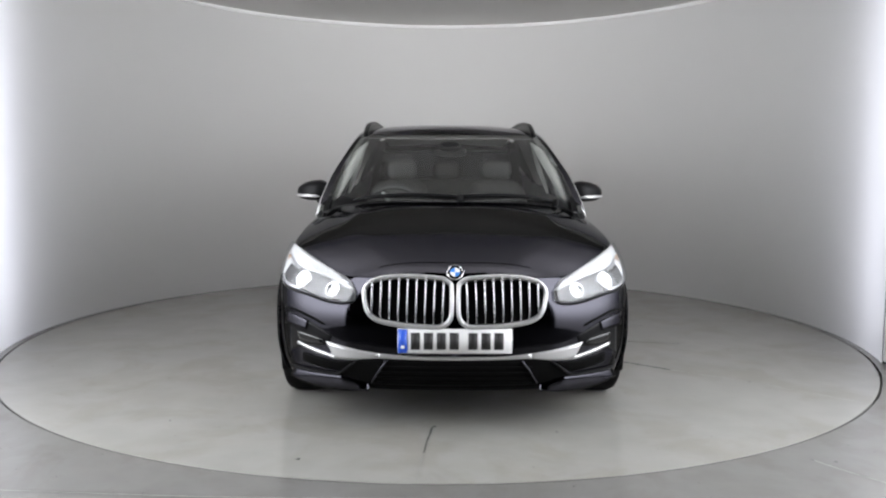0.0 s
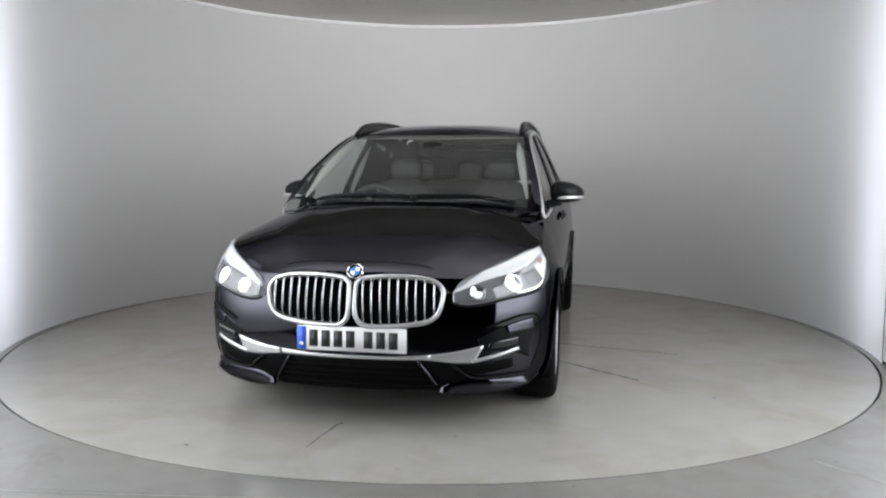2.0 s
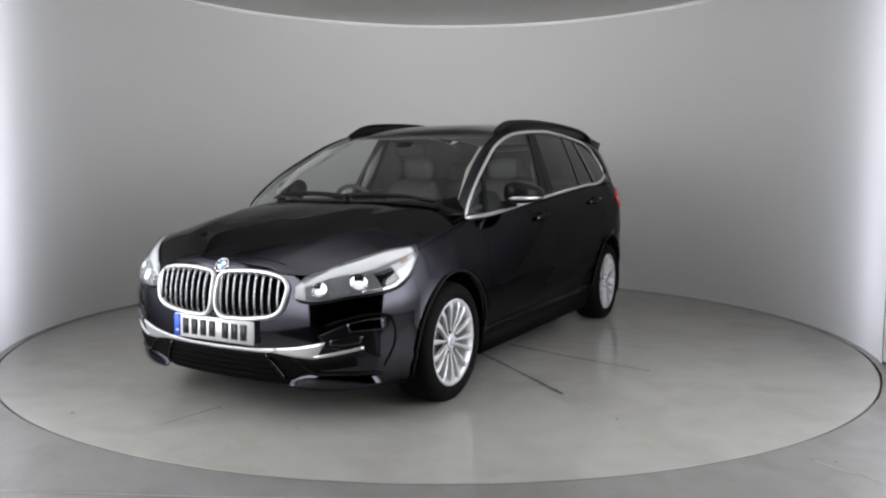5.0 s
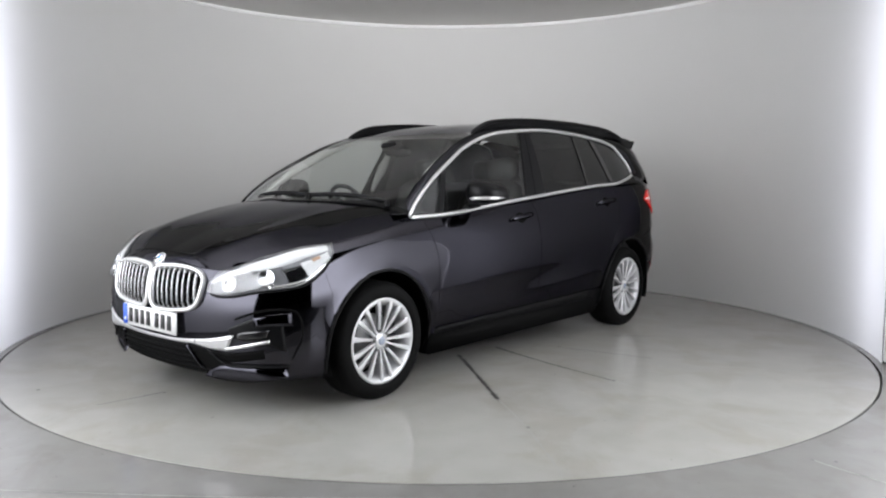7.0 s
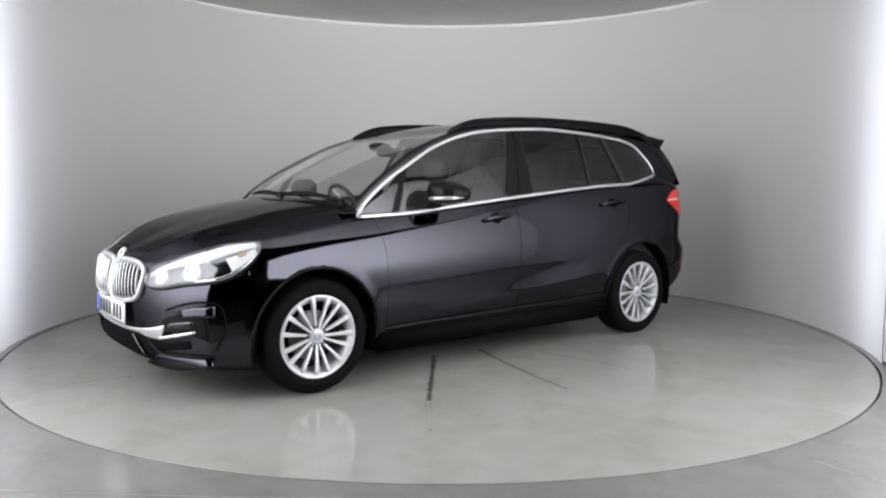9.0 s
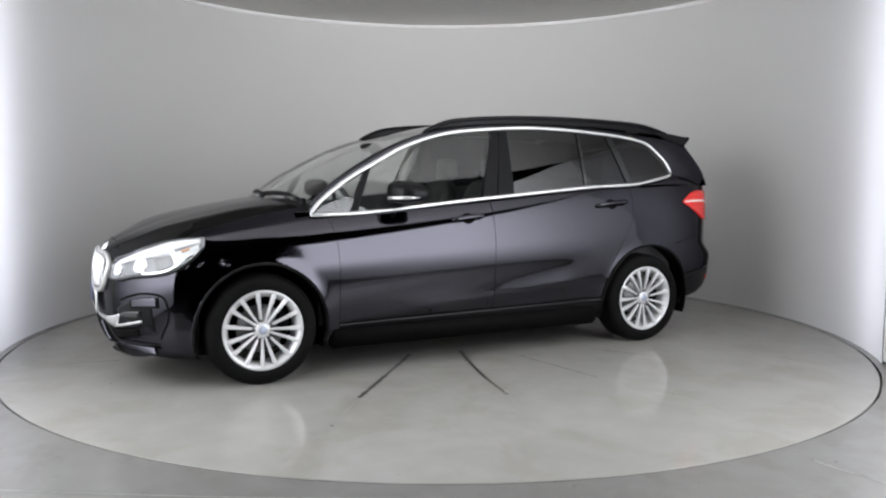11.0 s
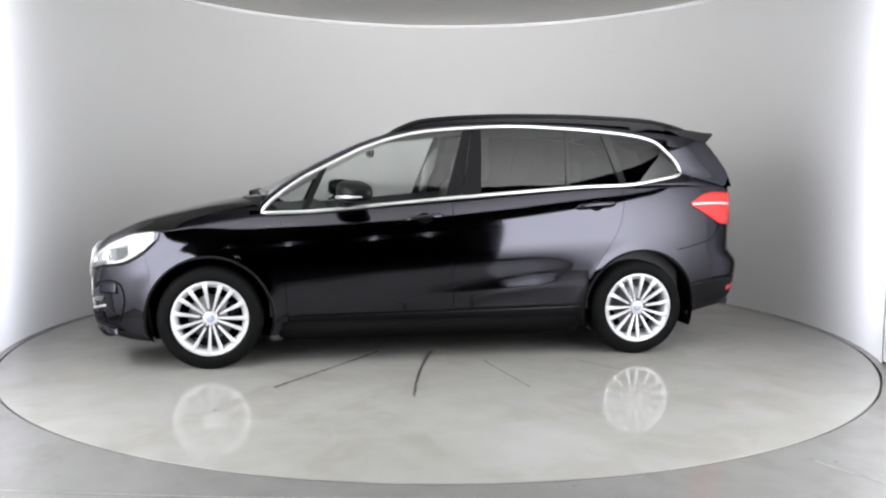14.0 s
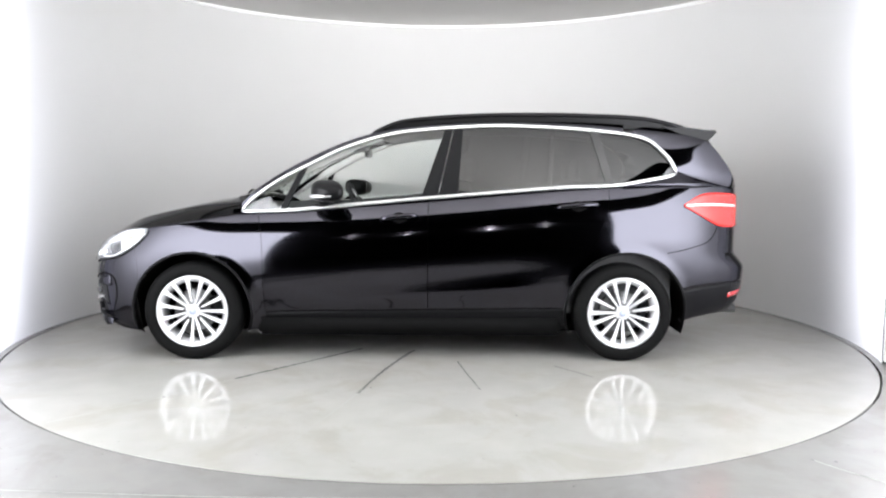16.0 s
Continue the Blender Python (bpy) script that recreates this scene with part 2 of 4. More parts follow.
def spline(pts, n):
    """n points, evenly spaced in length, on a smooth curve through pts."""
    p = np.array(pts, float)
    q = np.vstack([2 * p[0] - p[1], p, 2 * p[-1] - p[-2]])
    out = []
    for i in range(1, len(q) - 2):
        a, b, c, d = q[i - 1], q[i], q[i + 1], q[i + 2]
        # centripetal tangents keep uneven spacing calm
        t1, t2, t3 = (max(np.linalg.norm(v), 1e-6) ** 0.5 for v in (b - a, c - b, d - c))
        m1 = (c - b) + t2 * ((b - a) / t1 - (c - a) / (t1 + t2))
        m2 = (c - b) + t2 * ((d - c) / t3 - (d - b) / (t2 + t3))
        for u in np.linspace(0, 1, 24, endpoint=False):
            out.append((2 * u**3 - 3 * u**2 + 1) * b + (u**3 - 2 * u**2 + u) * m1 + (-2 * u**3 + 3 * u**2) * c + (u**3 - u**2) * m2)
    out = np.array(out + [p[-1]])
    s = np.concatenate([[0], np.cumsum(np.linalg.norm(np.diff(out, axis=0), axis=1))])
    t = np.linspace(0, s[-1], n)
    return np.stack([np.interp(t, s, out[:, k]) for k in range(p.shape[1])], 1)


def curve_x(pts, n=300):
    """A smooth function of x through pts (x, value, ...)."""
    c = spline(pts, n)
    o = np.argsort(c[:, 0])
    c = c[o]
    return lambda x: np.array([np.interp(x, c[:, 0], c[:, k]) for k in range(1, c.shape[1])]).T


def grid(rows, bm=None, closed=False, both=False):
    """Quads over rows of points; both: with its mirror image across the car."""
    bm = bm or bmesh.new()
    for m in ((1, -1) if both else (1,)):
        vs = [[bm.verts.new((p[0], m * p[1], p[2])) for p in r] for r in rows]
        for a, b in zip(vs, vs[1:]):
            k = len(a)
            for i in range(k if closed else k - 1):
                q = (a[i], a[(i + 1) % k], b[(i + 1) % k], b[i])
                bm.faces.new(q)
    return bm


def box(bm, x0, x1, y0, y1, z0, z1, bevel=0.0):
    r = bmesh.ops.create_cube(bm, size=1)
    bmesh.ops.transform(bm, verts=r["verts"], matrix=Matrix.LocRotScale(((x0 + x1) / 2, (y0 + y1) / 2, (z0 + z1) / 2), None, (x1 - x0, y1 - y0, z1 - z0)))
    if bevel:
        es = {e for v in r["verts"] for e in v.link_edges}
        bmesh.ops.bevel(bm, geom=list(es), offset=bevel, segments=2, affect="EDGES")
    return bm


def lathe(profile, n=48, axis="y", bm=None, cap=False):
    """Turn (radius, height) pairs about an axis."""
    rows = []
    for i in range(n):
        a = 2 * math.pi * i / n
        c, s = math.cos(a), math.sin(a)
        rows.append([{"y": (r * c, h, r * s), "z": (r * c, r * s, h), "x": (h, r * c, r * s)}[axis] for r, h in profile])
    rows.append(rows[0])
    bm = grid(rows, bm)
    bmesh.ops.remove_doubles(bm, verts=bm.verts, dist=1e-5)
    return bm


def sweep(pts, normals, w, h, bm=None, closed=False, taper=True):
    """A rounded strip along pts: w across, h proud along the normals."""
    bm = bm or bmesh.new()
    P = [Vector(p) for p in pts]
    N = [Vector(n).normalized() for n in normals]
    rows, k = [], len(P)
    for i in range(k):
        a, b = (P[i - 1], P[(i + 1) % k]) if closed else (P[max(i - 1, 0)], P[min(i + 1, k - 1)])
        t = (b - a).normalized()
        sd = t.cross(N[i]).normalized()
        up = sd.cross(t).normalized()
        q = 0.25 if (taper and not closed and i in (0, k - 1)) else 1.0
        rows.append([P[i] + sd * (w / 2 * q * c) + up * (h * q * s) for c, s in ((-1, -0.6), (-0.95, 0.45), (-0.6, 0.9), (0, 1), (0.6, 0.9), (0.95, 0.45), (1, -0.6))])
    if closed:
        rows.append(rows[0])
    vs = [[bm.verts.new(p) for p in r] for r in (rows[:-1] if closed else rows)]
    if closed:
        vs.append(vs[0])
    for a, b in zip(vs, vs[1:]):
        for i in range(7):
            bm.faces.new((a[i], a[(i + 1) % 7], b[(i + 1) % 7], b[i]))
    if not closed:
        bm.faces.new(vs[0])
        bm.faces.new(vs[-1])
    return bm


# ---- the place ----
def tag_structure(ob, label):
    return tagged(ob, label, kind="structure")


# ground: one sheet with a round hole for the turntable
bm = bmesh.new()
n = 160
ring = []
for r, z in ((DISC_R + 0.007, -0.03), (DISC_R + 0.007, 0.0), (3.3, 0.0), (4.2, 0.0), (7.0, 0.0), (14.0, 0.0)):
    ring.append([(r * math.cos(2 * math.pi * i / n), r * math.sin(2 * math.pi * i / n), z) for i in range(n)])
grid(ring, bm, closed=True)
tag_structure(obj("floor", bm, M_FLOOR, smooth=False), "pale grey glossy coated concrete floor round the turntable")
bm = lathe([(0.001, -0.03), (DISC_R + 0.06, -0.03)], 96, "z")
tag_structure(obj("turntable_pit", bm, M_GAP, smooth=False), "dark joint round the turntable's edge")

turntable = obj("turntable", lathe([(0.001, 0.0), (1.5, 0.0), (DISC_R - 0.008, 0.0), (DISC_R - 0.006, -0.003), (DISC_R - 0.010, -0.006)], 160, "z"), M_DISC, smooth=False)
tag_structure(turntable, "round pale grey coated turntable set flush in the floor")

# curved wall with thickness
def arc(r, z, a0, a1, n=120):
    return [(r * math.cos(radians(a0 + (a1 - a0) * i / n)), r * math.sin(radians(a0 + (a1 - a0) * i / n)), z) for i in range(n + 1)]


a0, a1 = -WALL_END, 180 + WALL_END
DIFF = 22.0                          # the translucent ends reach this far round


def wall_piece(name, b0, b1, material, label, thick):
    bm = grid([arc(WALL_R, 0.0, b0, b1), arc(WALL_R, 1.0, b0, b1), arc(WALL_R, 2.0, b0, b1), arc(WALL_R, WALL_H + 0.04, b0, b1)])
    if thick:
        grid([arc(WALL_R, WALL_H + 0.04, b0, b1), arc(WALL_R + thick, WALL_H + 0.04, b0, b1), arc(WALL_R + thick, 0, b0, b1)], bm)
    return tag_structure(obj(name, bm, material), label)


wall_piece("wall_curved", a0, a1, M_DIFFUSER, "smooth white curved studio wall with backlit ends", 0)
# light boxes round the backlights
for side in (-1, 1):
    pts = [(WALL_R * math.cos(radians(DIFF)) + 0.02, WALL_R * math.sin(radians(DIFF))), (WALL_R + 0.70, 1.15), (WALL_R + 0.70, -1.05), (WALL_R * math.cos(radians(WALL_END)) + 0.01, -WALL_R * math.sin(radians(WALL_END)))]
    bm = grid([[(side * x, y, 0.0) for x, y in pts], [(side * x, y, WALL_H + 0.04) for x, y in pts]])
    lid = [bm.verts.new((side * x, y, WALL_H + 0.04)) for x, y in pts]
    bm.faces.new(lid)
    tag_structure(obj("wall_light_box", bm, M_DARKROOM, smooth=False), "plain box behind the backlit wall end")

bm = grid([arc(WALL_R - 0.001, WALL_H - 0.020, a0, a1), arc(WALL_R - 0.008, WALL_H - 0.024, a0, a1), arc(WALL_R - 0.040, WALL_H - 0.002, a0, a1), arc(WALL_R - 0.036, WALL_H + 0.004, a0, a1)])
tag_structure(obj("trim_ceiling_edge", bm, M_TRIM), "thin white edging between curved wall and ceiling")
bm = bmesh.new()
grid([arc(0.01, WALL_H + 0.005, 0, 360), arc(1.5, WALL_H + 0.005, 0, 360), arc(WALL_R - 0.005, WALL_H + 0.005, 0, 360), arc(WALL_R - 0.005, WALL_H + 0.06, 0, 360)], bm)
tag_structure(obj("ceiling", bm, M_CEIL), "matt pale round ceiling over the turntable")

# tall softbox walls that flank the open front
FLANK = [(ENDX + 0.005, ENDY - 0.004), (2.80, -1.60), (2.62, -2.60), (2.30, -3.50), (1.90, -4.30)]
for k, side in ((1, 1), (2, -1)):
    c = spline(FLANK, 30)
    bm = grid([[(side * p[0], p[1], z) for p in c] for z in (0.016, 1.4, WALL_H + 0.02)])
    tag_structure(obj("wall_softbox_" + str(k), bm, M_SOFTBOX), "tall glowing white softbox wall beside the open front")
    bm = grid([[(side * (p[0] + 0.03 + 0.04 * (i > 0)), p[1] - 0.012, z) for i, p in enumerate(c)] for z in (0.0, WALL_H + 0.04)])
    tag_structure(obj("wall_softbox_back_" + str(k), bm, M_DARKROOM), "dark back of the softbox wall")

# dark hall behind the camera
bm = bmesh.new()
hall = [(-WALL_R - 0.75, ENDY), (-6.5, ENDY), (-6.5, -10.0), (6.5, -10.0), (6.5, ENDY), (WALL_R + 0.75, ENDY)]
grid([[(x, y, 0.0) for x, y in hall], [(x, y, 4.2) for x, y in hall]], bm)
tag_structure(obj("wall_hall", bm, M_DARKROOM, smooth=False), "dark plain walls of the hall behind the camera")
# unseen dark slab, added so the lower bodywork reflects black instead of lit floor
bm = box(bmesh.new(), -6.4, 6.4, -9.9, -3.5, 0.004, 0.012, 0.002)
tag_structure(obj("reflection_dark_sheet", bm, M_DARK_SHEET, smooth=False), "unseen dark sheet added on the floor to darken reflections in the car")
bm = box(bmesh.new(), -6.6, 6.6, -10.1, 4.0, 4.2, 4.3)
tag_structure(obj("ceiling_hall", bm, M_DARKROOM, smooth=False), "dark hall ceiling")


# ---- the car: x forward, y to its left, z up, from the middle of its wheelbase ----
car = new("car")
tagged(car, "black metallic people carrier with chrome window line, on the turntable", "car")

WHEEL_X, WHEEL_Z, TYRE_R = 1.39, 0.314, 0.318
ARCH_R = {1: 0.375, -1: 0.385}

# outline in plan, from the nose round the left side to the tail
PLAN = [(2.205, 0.0), (2.198, 0.2), (2.172, 0.40), (2.115, 0.60), (2.01, 0.755), (1.87, 0.85), (1.70, 0.888), (1.39, 0.898), (1.0, 0.895),
        (0.0, 0.897), (-1.0, 0.897), (-1.39, 0.895), (-1.75, 0.874), (-2.0, 0.818), (-2.15, 0.735), (-2.245, 0.60), (-2.29, 0.40), (-2.32, 0.2), (-2.325, 0.0)]
# shoulder: bonnet edge, window line, tail
SHOULDER = [(2.150, 0.0, 0.740), (2.146, 0.2, 0.746), (2.122, 0.40, 0.728), (2.055, 0.53, 0.735), (1.955, 0.648, 0.784), (1.835, 0.742, 0.829), (1.68, 0.805, 0.848), (1.39, 0.812, 0.895), (1.05, 0.792, 0.945),
            (0.0, 0.800, 1.022), (-1.0, 0.797, 1.108), (-1.39, 0.790, 1.128), (-1.70, 0.786, 1.134), (-1.95, 0.750, 1.132), (-2.105, 0.680, 1.124), (-2.185, 0.55, 1.115), (-2.22, 0.36, 1.11), (-2.235, 0.18, 1.11), (-2.24, 0.0, 1.11)]
NCOL = 330
_pl = spline(PLAN, 4000)
# stations by the plan's own control points, so that shoulder and outline stay together
_s = np.concatenate([[0], np.cumsum(np.linalg.norm(np.diff(_pl, axis=0), axis=1))])
_ctrl = np.array([_s[np.argmin(np.linalg.norm(_pl - np.array(p), axis=1))] for p in PLAN])
_sh = spline(SHOULDER, 4000)
_sc = np.array([np.argmin(np.linalg.norm(_sh - np.array(p), axis=1)) for p in SHOULDER])


def outline(s):
    x, y = np.interp(s, _s, _pl[:, 0]), np.interp(s, _s, _pl[:, 1])
    i = np.clip(np.searchsorted(_s, s), 2, len(_s) - 3)
    t = _pl[i + 2] - _pl[i - 2]
    t = t / np.linalg.norm(t)
    return np.array([x, y]), np.array([-t[1], t[0]])


def shoulder(s):
    k = np.interp(np.interp(s, _ctrl, np.arange(len(_ctrl))), np.arange(len(_sc)), _sc)
    return np.array([np.interp(k, np.arange(len(_sh)), _sh[:, j]) for j in range(3)])


z_low = curve_x([(2.4, 0.185), (2.1, 0.185), (1.9, 0.175), (1.7, 0.17), (1.0, 0.185), (0.0, 0.19), (-1.0, 0.195), (-1.7, 0.235), (-1.95, 0.28), (-2.2, 0.30), (-2.5, 0.30)])
INSET = [(0.0, 0.085), (0.06, 0.074), (0.14, 0.056), (0.22, 0.036), (0.30, 0.016), (0.38, 0.005), (0.46, 0.001), (0.66, 0.0), (0.80, 0.0), (1.0, 0.0)]
_ins = spline(INSET, 300)
_ins_end = spline([(0.0, 0.085), (0.06, 0.046), (0.14, 0.024), (0.25, 0.009), (0.40, 0.002), (0.55, 0.0), (0.80, 0.0), (1.0, 0.0)], 300)


def body(s, v):
    """A point of the lower body: s along the outline, v from sill (0) to shoulder (1)."""
    p, nrm = outline(s)
    sh = shoulder(s)
    zl = float(z_low(p[0])[0])
    mid_share = min(1.0, max(0.0, (1.15 - abs(p[0])) / 0.3))
    ins = float(np.interp(v, _ins[:, 0], _ins[:, 1])) * mid_share + float(np.interp(v, _ins_end[:, 0], _ins_end[:, 1])) * (1 - mid_share)
    b = max(0.0, (v - 0.55) / 0.45) ** 2.6
    # hollow above the rising crease along the doors
    z = zl + (sh[2] - zl) * v
    zc = 0.36 + 0.085 * (0.9 - p[0])
    fade = min(1, max(0, (0.95 - p[0]) / 0.7)) * min(1, max(0, (p[0] + 1.0) / 0.35))
    ins += 0.009 * fade * math.exp(-((z - zc - 0.075) / 0.065) ** 2) - 0.006 * fade * math.exp(-((z - zc + 0.03) / 0.03) ** 2)
    q = p - nrm * ins * (-1 if nrm @ p < 0 else 1)
    # the tail stands back above its bumper
    w = min(1.0, max(0.0, (-1.80 - p[0]) / 0.35)) * min(1.0, max(0.0, (z - 0.58) / 0.12))
    q = q + np.array([0.075 * w * w * (3 - 2 * w), 0.0])
    q = q * (1 - b) + sh[:2] * b
    return np.array([q[0], q[1], zl + (sh[2] - zl) * v])


cols = np.linspace(0, _s[-1], NCOL)
NROW = 46


def s_at_x(x):
    return float(np.interp(-x, -_pl[:, 0], _s))


# the shut lines: x at the middle of the door, and the lean of the line with height
LINES = {"bumper": 1.735, "fender": 0.925, "front_door": -0.118, "rear_door": -1.13}
cut = {}
for name, x in LINES.items():
    i = int(np.argmin(abs(cols - s_at_x(x))))
    cols[i] = s_at_x(x)
    cut[name] = i


def lean(name, z):
    if name == "fender":
        return 0.012 - 0.06 * max(0, 0.5 - z) ** 1.2
    if name == "rear_door":
        return float(np.interp(z, [0.2, 0.35, 0.51, 0.60, 0.694, 0.80, 0.875, 0.95, 1.02, 1.13], [0.13, 0.125, 0.10, 0.055, -0.005, -0.075, -0.11, -0.13, -0.145, -0.15]))
    if name == "bumper":
        return float(np.interp(z, [0.2, 0.6, 0.70, 0.85], [0.0, 0.0, 0.03, 0.06]))
    return 0.0


net = np.zeros((NCOL, NROW, 3))
for i, s in enumerate(cols):
    for j in range(NROW):
        net[i, j] = body(s, j / (NROW - 1))
for name, i0 in cut.items():
    for i in range(max(0, i0 - 22), min(NCOL, i0 + 23)):
        w = 1 - abs(i - i0) / 23
        for j in range(NROW):
            ds = -lean(name, net[i0, j, 2]) * w
            net[i, j] = body(cols[i] + ds, j / (NROW - 1))
# wheel arches: nodes beside the opening move on to its edge
inside = np.zeros((NCOL, NROW), bool)
for sx in (1, -1):
    d = np.hypot(net[:, :, 0] - sx * WHEEL_X, net[:, :, 2] - WHEEL_Z)
    hole = (d < ARCH_R[sx]) & (net[:, :, 1] > 0.5)
    for i, j in zip(*np.where(hole)):
        a, c = max(i - 1, 0), max(j - 1, 0)
        if not hole[a:i + 2, c:j + 2].all():
            k = ARCH_R[sx] / d[i, j]
            net[i, j, 0] = sx * WHEEL_X + (net[i, j, 0] - sx * WHEEL_X) * k
            net[i, j, 2] = WHEEL_Z + (net[i, j, 2] - WHEEL_Z) * k
    d = np.hypot(net[:, :, 0] - sx * WHEEL_X, net[:, :, 2] - WHEEL_Z)
    inside |= (d < ARCH_R[sx] - 0.002) & (net[:, :, 1] > 0.5)
    # flared lip
    lip = np.clip(1 - (d - ARCH_R[sx]) / 0.07, 0, 1) * (net[:, :, 1] > 0.7)
    net[:, :, 1] += 0.010 * lip ** 2


def panel(name, i0, i1, j0, j1, material, label="", parent=None, gap=0.0018):
    """Part of the shell between two shut lines, on both sides of the car, with turned-in edges."""
    made = []
    for m in ((1,) if i0 == 0 or i1 == NCOL - 1 else (1, -1)):
        bm = bmesh.new()
        lines = set()
        for mm in ((1, -1) if (i0 == 0 or i1 == NCOL - 1) else (m,)):
            vs = {}

            def vert(i, j):
                if (i, j) not in vs:
                    p = net[i, j].copy()
                    if i == i0 and i0 > 0:
                        p = p + (net[i + 1, j] - p) / max(np.linalg.norm(net[i + 1, j] - p), 1e-6) * gap
                    if i == i1 and i1 < NCOL - 1:
                        p = p + (net[i - 1, j] - p) / max(np.linalg.norm(net[i - 1, j] - p), 1e-6) * gap
                    vs[(i, j)] = bm.verts.new((p[0], mm * p[1], p[2]))
                return vs[(i, j)]
            for i in range(i0, i1):
                for j in range(j0, j1):
                    c = [(i, j), (i + 1, j), (i + 1, j + 1), (i, j + 1)]
                    if any(inside[a, b] for a, b in c):
                        # keep the corner that stays outside the arch
                        keep = [q for q in c if not inside[q]]
                        if len(keep) == 3:
                            bm.faces.new([vert(*q) for q in keep])
                        continue
                    bm.faces.new([vert(*q) for q in c])
            lines |= {v for q, v in vs.items() if (q[0] == i0 and i0 > 0) or (q[0] == i1 and i1 < NCOL - 1)}
        bmesh.ops.remove_doubles(bm, verts=bm.verts, dist=1e-5)
        # turned-in flange along open edges
        lines = {v for v in lines if v.is_valid}
        edges = [e for e in bm.edges if e.is_boundary and not (e.verts[0] in lines and e.verts[1] in lines)]
        ret = bmesh.ops.extrude_edge_only(bm, edges=edges)
        for v in (g for g in ret["geom"] if isinstance(g, bmesh.types.BMVert)):
            v.co.y *= 0.978
        ob = part(name, bm, material, parent or car, label)
        made.append(ob)
    return made


cb, cf, cd, cr = cut["bumper"], cut["fender"], cut["front_door"], cut["rear_door"]
panel("front_bumper", 0, cb, 0, NROW - 1, M_PAINT, "black painted front bumper", gap=0.0005)
panel("front_fender", cb, cf, 0, NROW - 1, M_PAINT, gap=0.0007)
JS = 7
panel("front_door", cf, cd, JS, NROW - 1, M_PAINT, "black painted front door")
panel("rear_door", cd, cr, JS, NROW - 1, M_PAINT, "black painted rear door")
panel("sill", cf, cr, 0, JS, M_SATINBLACK, "dark sill panel")
cq = int(np.argmin(abs(cols - s_at_x(-2.12))))
panel("quarter_panel", cr, cq, 11, NROW - 1, M_PAINT, gap=0.0006)
cw = int(np.argmin(abs(cols - s_at_x(-1.39))))
panel("sill_end", cr, cw, 0, 11, M_LOWER)
panel("quarter_cladding", cw, cq, 0, 11, M_LOWER, "dark grey lower rear cladding")
panel("tailgate", cq, NCOL - 1, 21, NROW - 1, M_PAINT, "black painted tailgate", gap=0.0004)
panel("rear_bumper", cq, NCOL - 1, 11, 21, M_PAINT, "black painted rear bumper", gap=0.0004)
panel("rear_skirt", cq, NCOL - 1, 0, 11, M_LOWER, "dark lower rear skirt", gap=0.0004)

# dark seals behind the shut lines
for name, i0 in cut.items():
    for m in (1, -1):
        rows = []
        for j in range(NROW):
            if not inside[i0, j]:
                p = net[i0, j]
                nv = np.array([0.0, 1.0, 0.0]) if p[0] < 1.6 else np.array([0.45, 0.9, 0.0])
                t = net[i0 + 1, j] - net[i0 - 1, j]
                t = t / np.linalg.norm(t)
                rows.append([(q[0], m * q[1], q[2]) for q in (p - nv * 0.004 - t * 0.008, p - nv * 0.004 + t * 0.008)])
        part("shut_line_seal", grid(rows), M_VOID, car)

# surface finder for what sits on the shell
from mathutils.bvhtree import BVHTree
_v = [Vector(p) for p in net.reshape(-1, 3)]
_f = [(i * NROW + j, (i + 1) * NROW + j, (i + 1) * NROW + j + 1, i * NROW + j + 1) for i in range(NCOL - 1) for j in range(NROW - 1)]
SHELL = BVHTree.FromPolygons(_v, _f)


def on_front(y, z, out=0.0, slant=0.0):
    """The shell at (y, z) as seen from ahead."""
    m = 1 if y >= 0 else -1
    d = Vector((-1, 0, 0))
    hit, nrm, _, _ = SHELL.ray_cast(Vector((4, abs(y), z)), d)
    if hit is None:
        hit, nrm, _, _ = SHELL.find_nearest(Vector((2.1, abs(y), z)))
    if nrm.x < 0:
        nrm = -nrm
    p = hit + nrm * out
    return Vector((p.x, m * p.y, p.z)), Vector((nrm.x, m * nrm.y, nrm.z))


def on_side(x, z, out=0.0):
    hit, nrm, _, _ = SHELL.ray_cast(Vector((x, 3, z)), Vector((0, -1, 0)))
    if hit is None:
        hit, nrm, _, _ = SHELL.find_nearest(Vector((x, 0.9, z)))
    if nrm.y < 0:
        nrm = -nrm
    return hit + nrm * out, nrm


def patch(top, bottom, find, out, n=24, m=8, thick=0.012, mirror=False, bm=None, low=None):
    """A slab on the shell between two lines given in the finder's plane."""
    a, b = spline(top, n), spline(bottom, n)
    bm = bm or bmesh.new()
    rows = []
    for j in range(m + 1):
        w = j / m
        rows.append([find(*(a[i] * (1 - w) + b[i] * w), out if low is None else out + (low - out) * w) for i in range(n)])
    for sg in ((1, -1) if mirror else (1,)):
        f = lambda p: (p[0], sg * p[1], p[2])
        vs = [[bm.verts.new(f(p)) for p, q in r] for r in rows]
        for r0, r1 in zip(vs, vs[1:]):
            for i in range(n - 1):
                bm.faces.new((r0[i], r0[i + 1], r1[i + 1], r1[i]))
        rim = [(0, i) for i in range(n)] + [(j, n - 1) for j in range(1, m + 1)] + [(m, i) for i in range(n - 2, -1, -1)] + [(j, 0) for j in range(m - 1, 0, -1)]
        back = [bm.verts.new(f(rows[j][i][0] - rows[j][i][1] * (thick))) for j, i in rim]
        for k in range(len(rim)):
            (j0, i0), (j1, i1) = rim[k], rim[(k + 1) % len(rim)]
            bm.faces.new((vs[j0][i0], vs[j1][i1], back[(k + 1) % len(rim)], back[k]))
    return bm


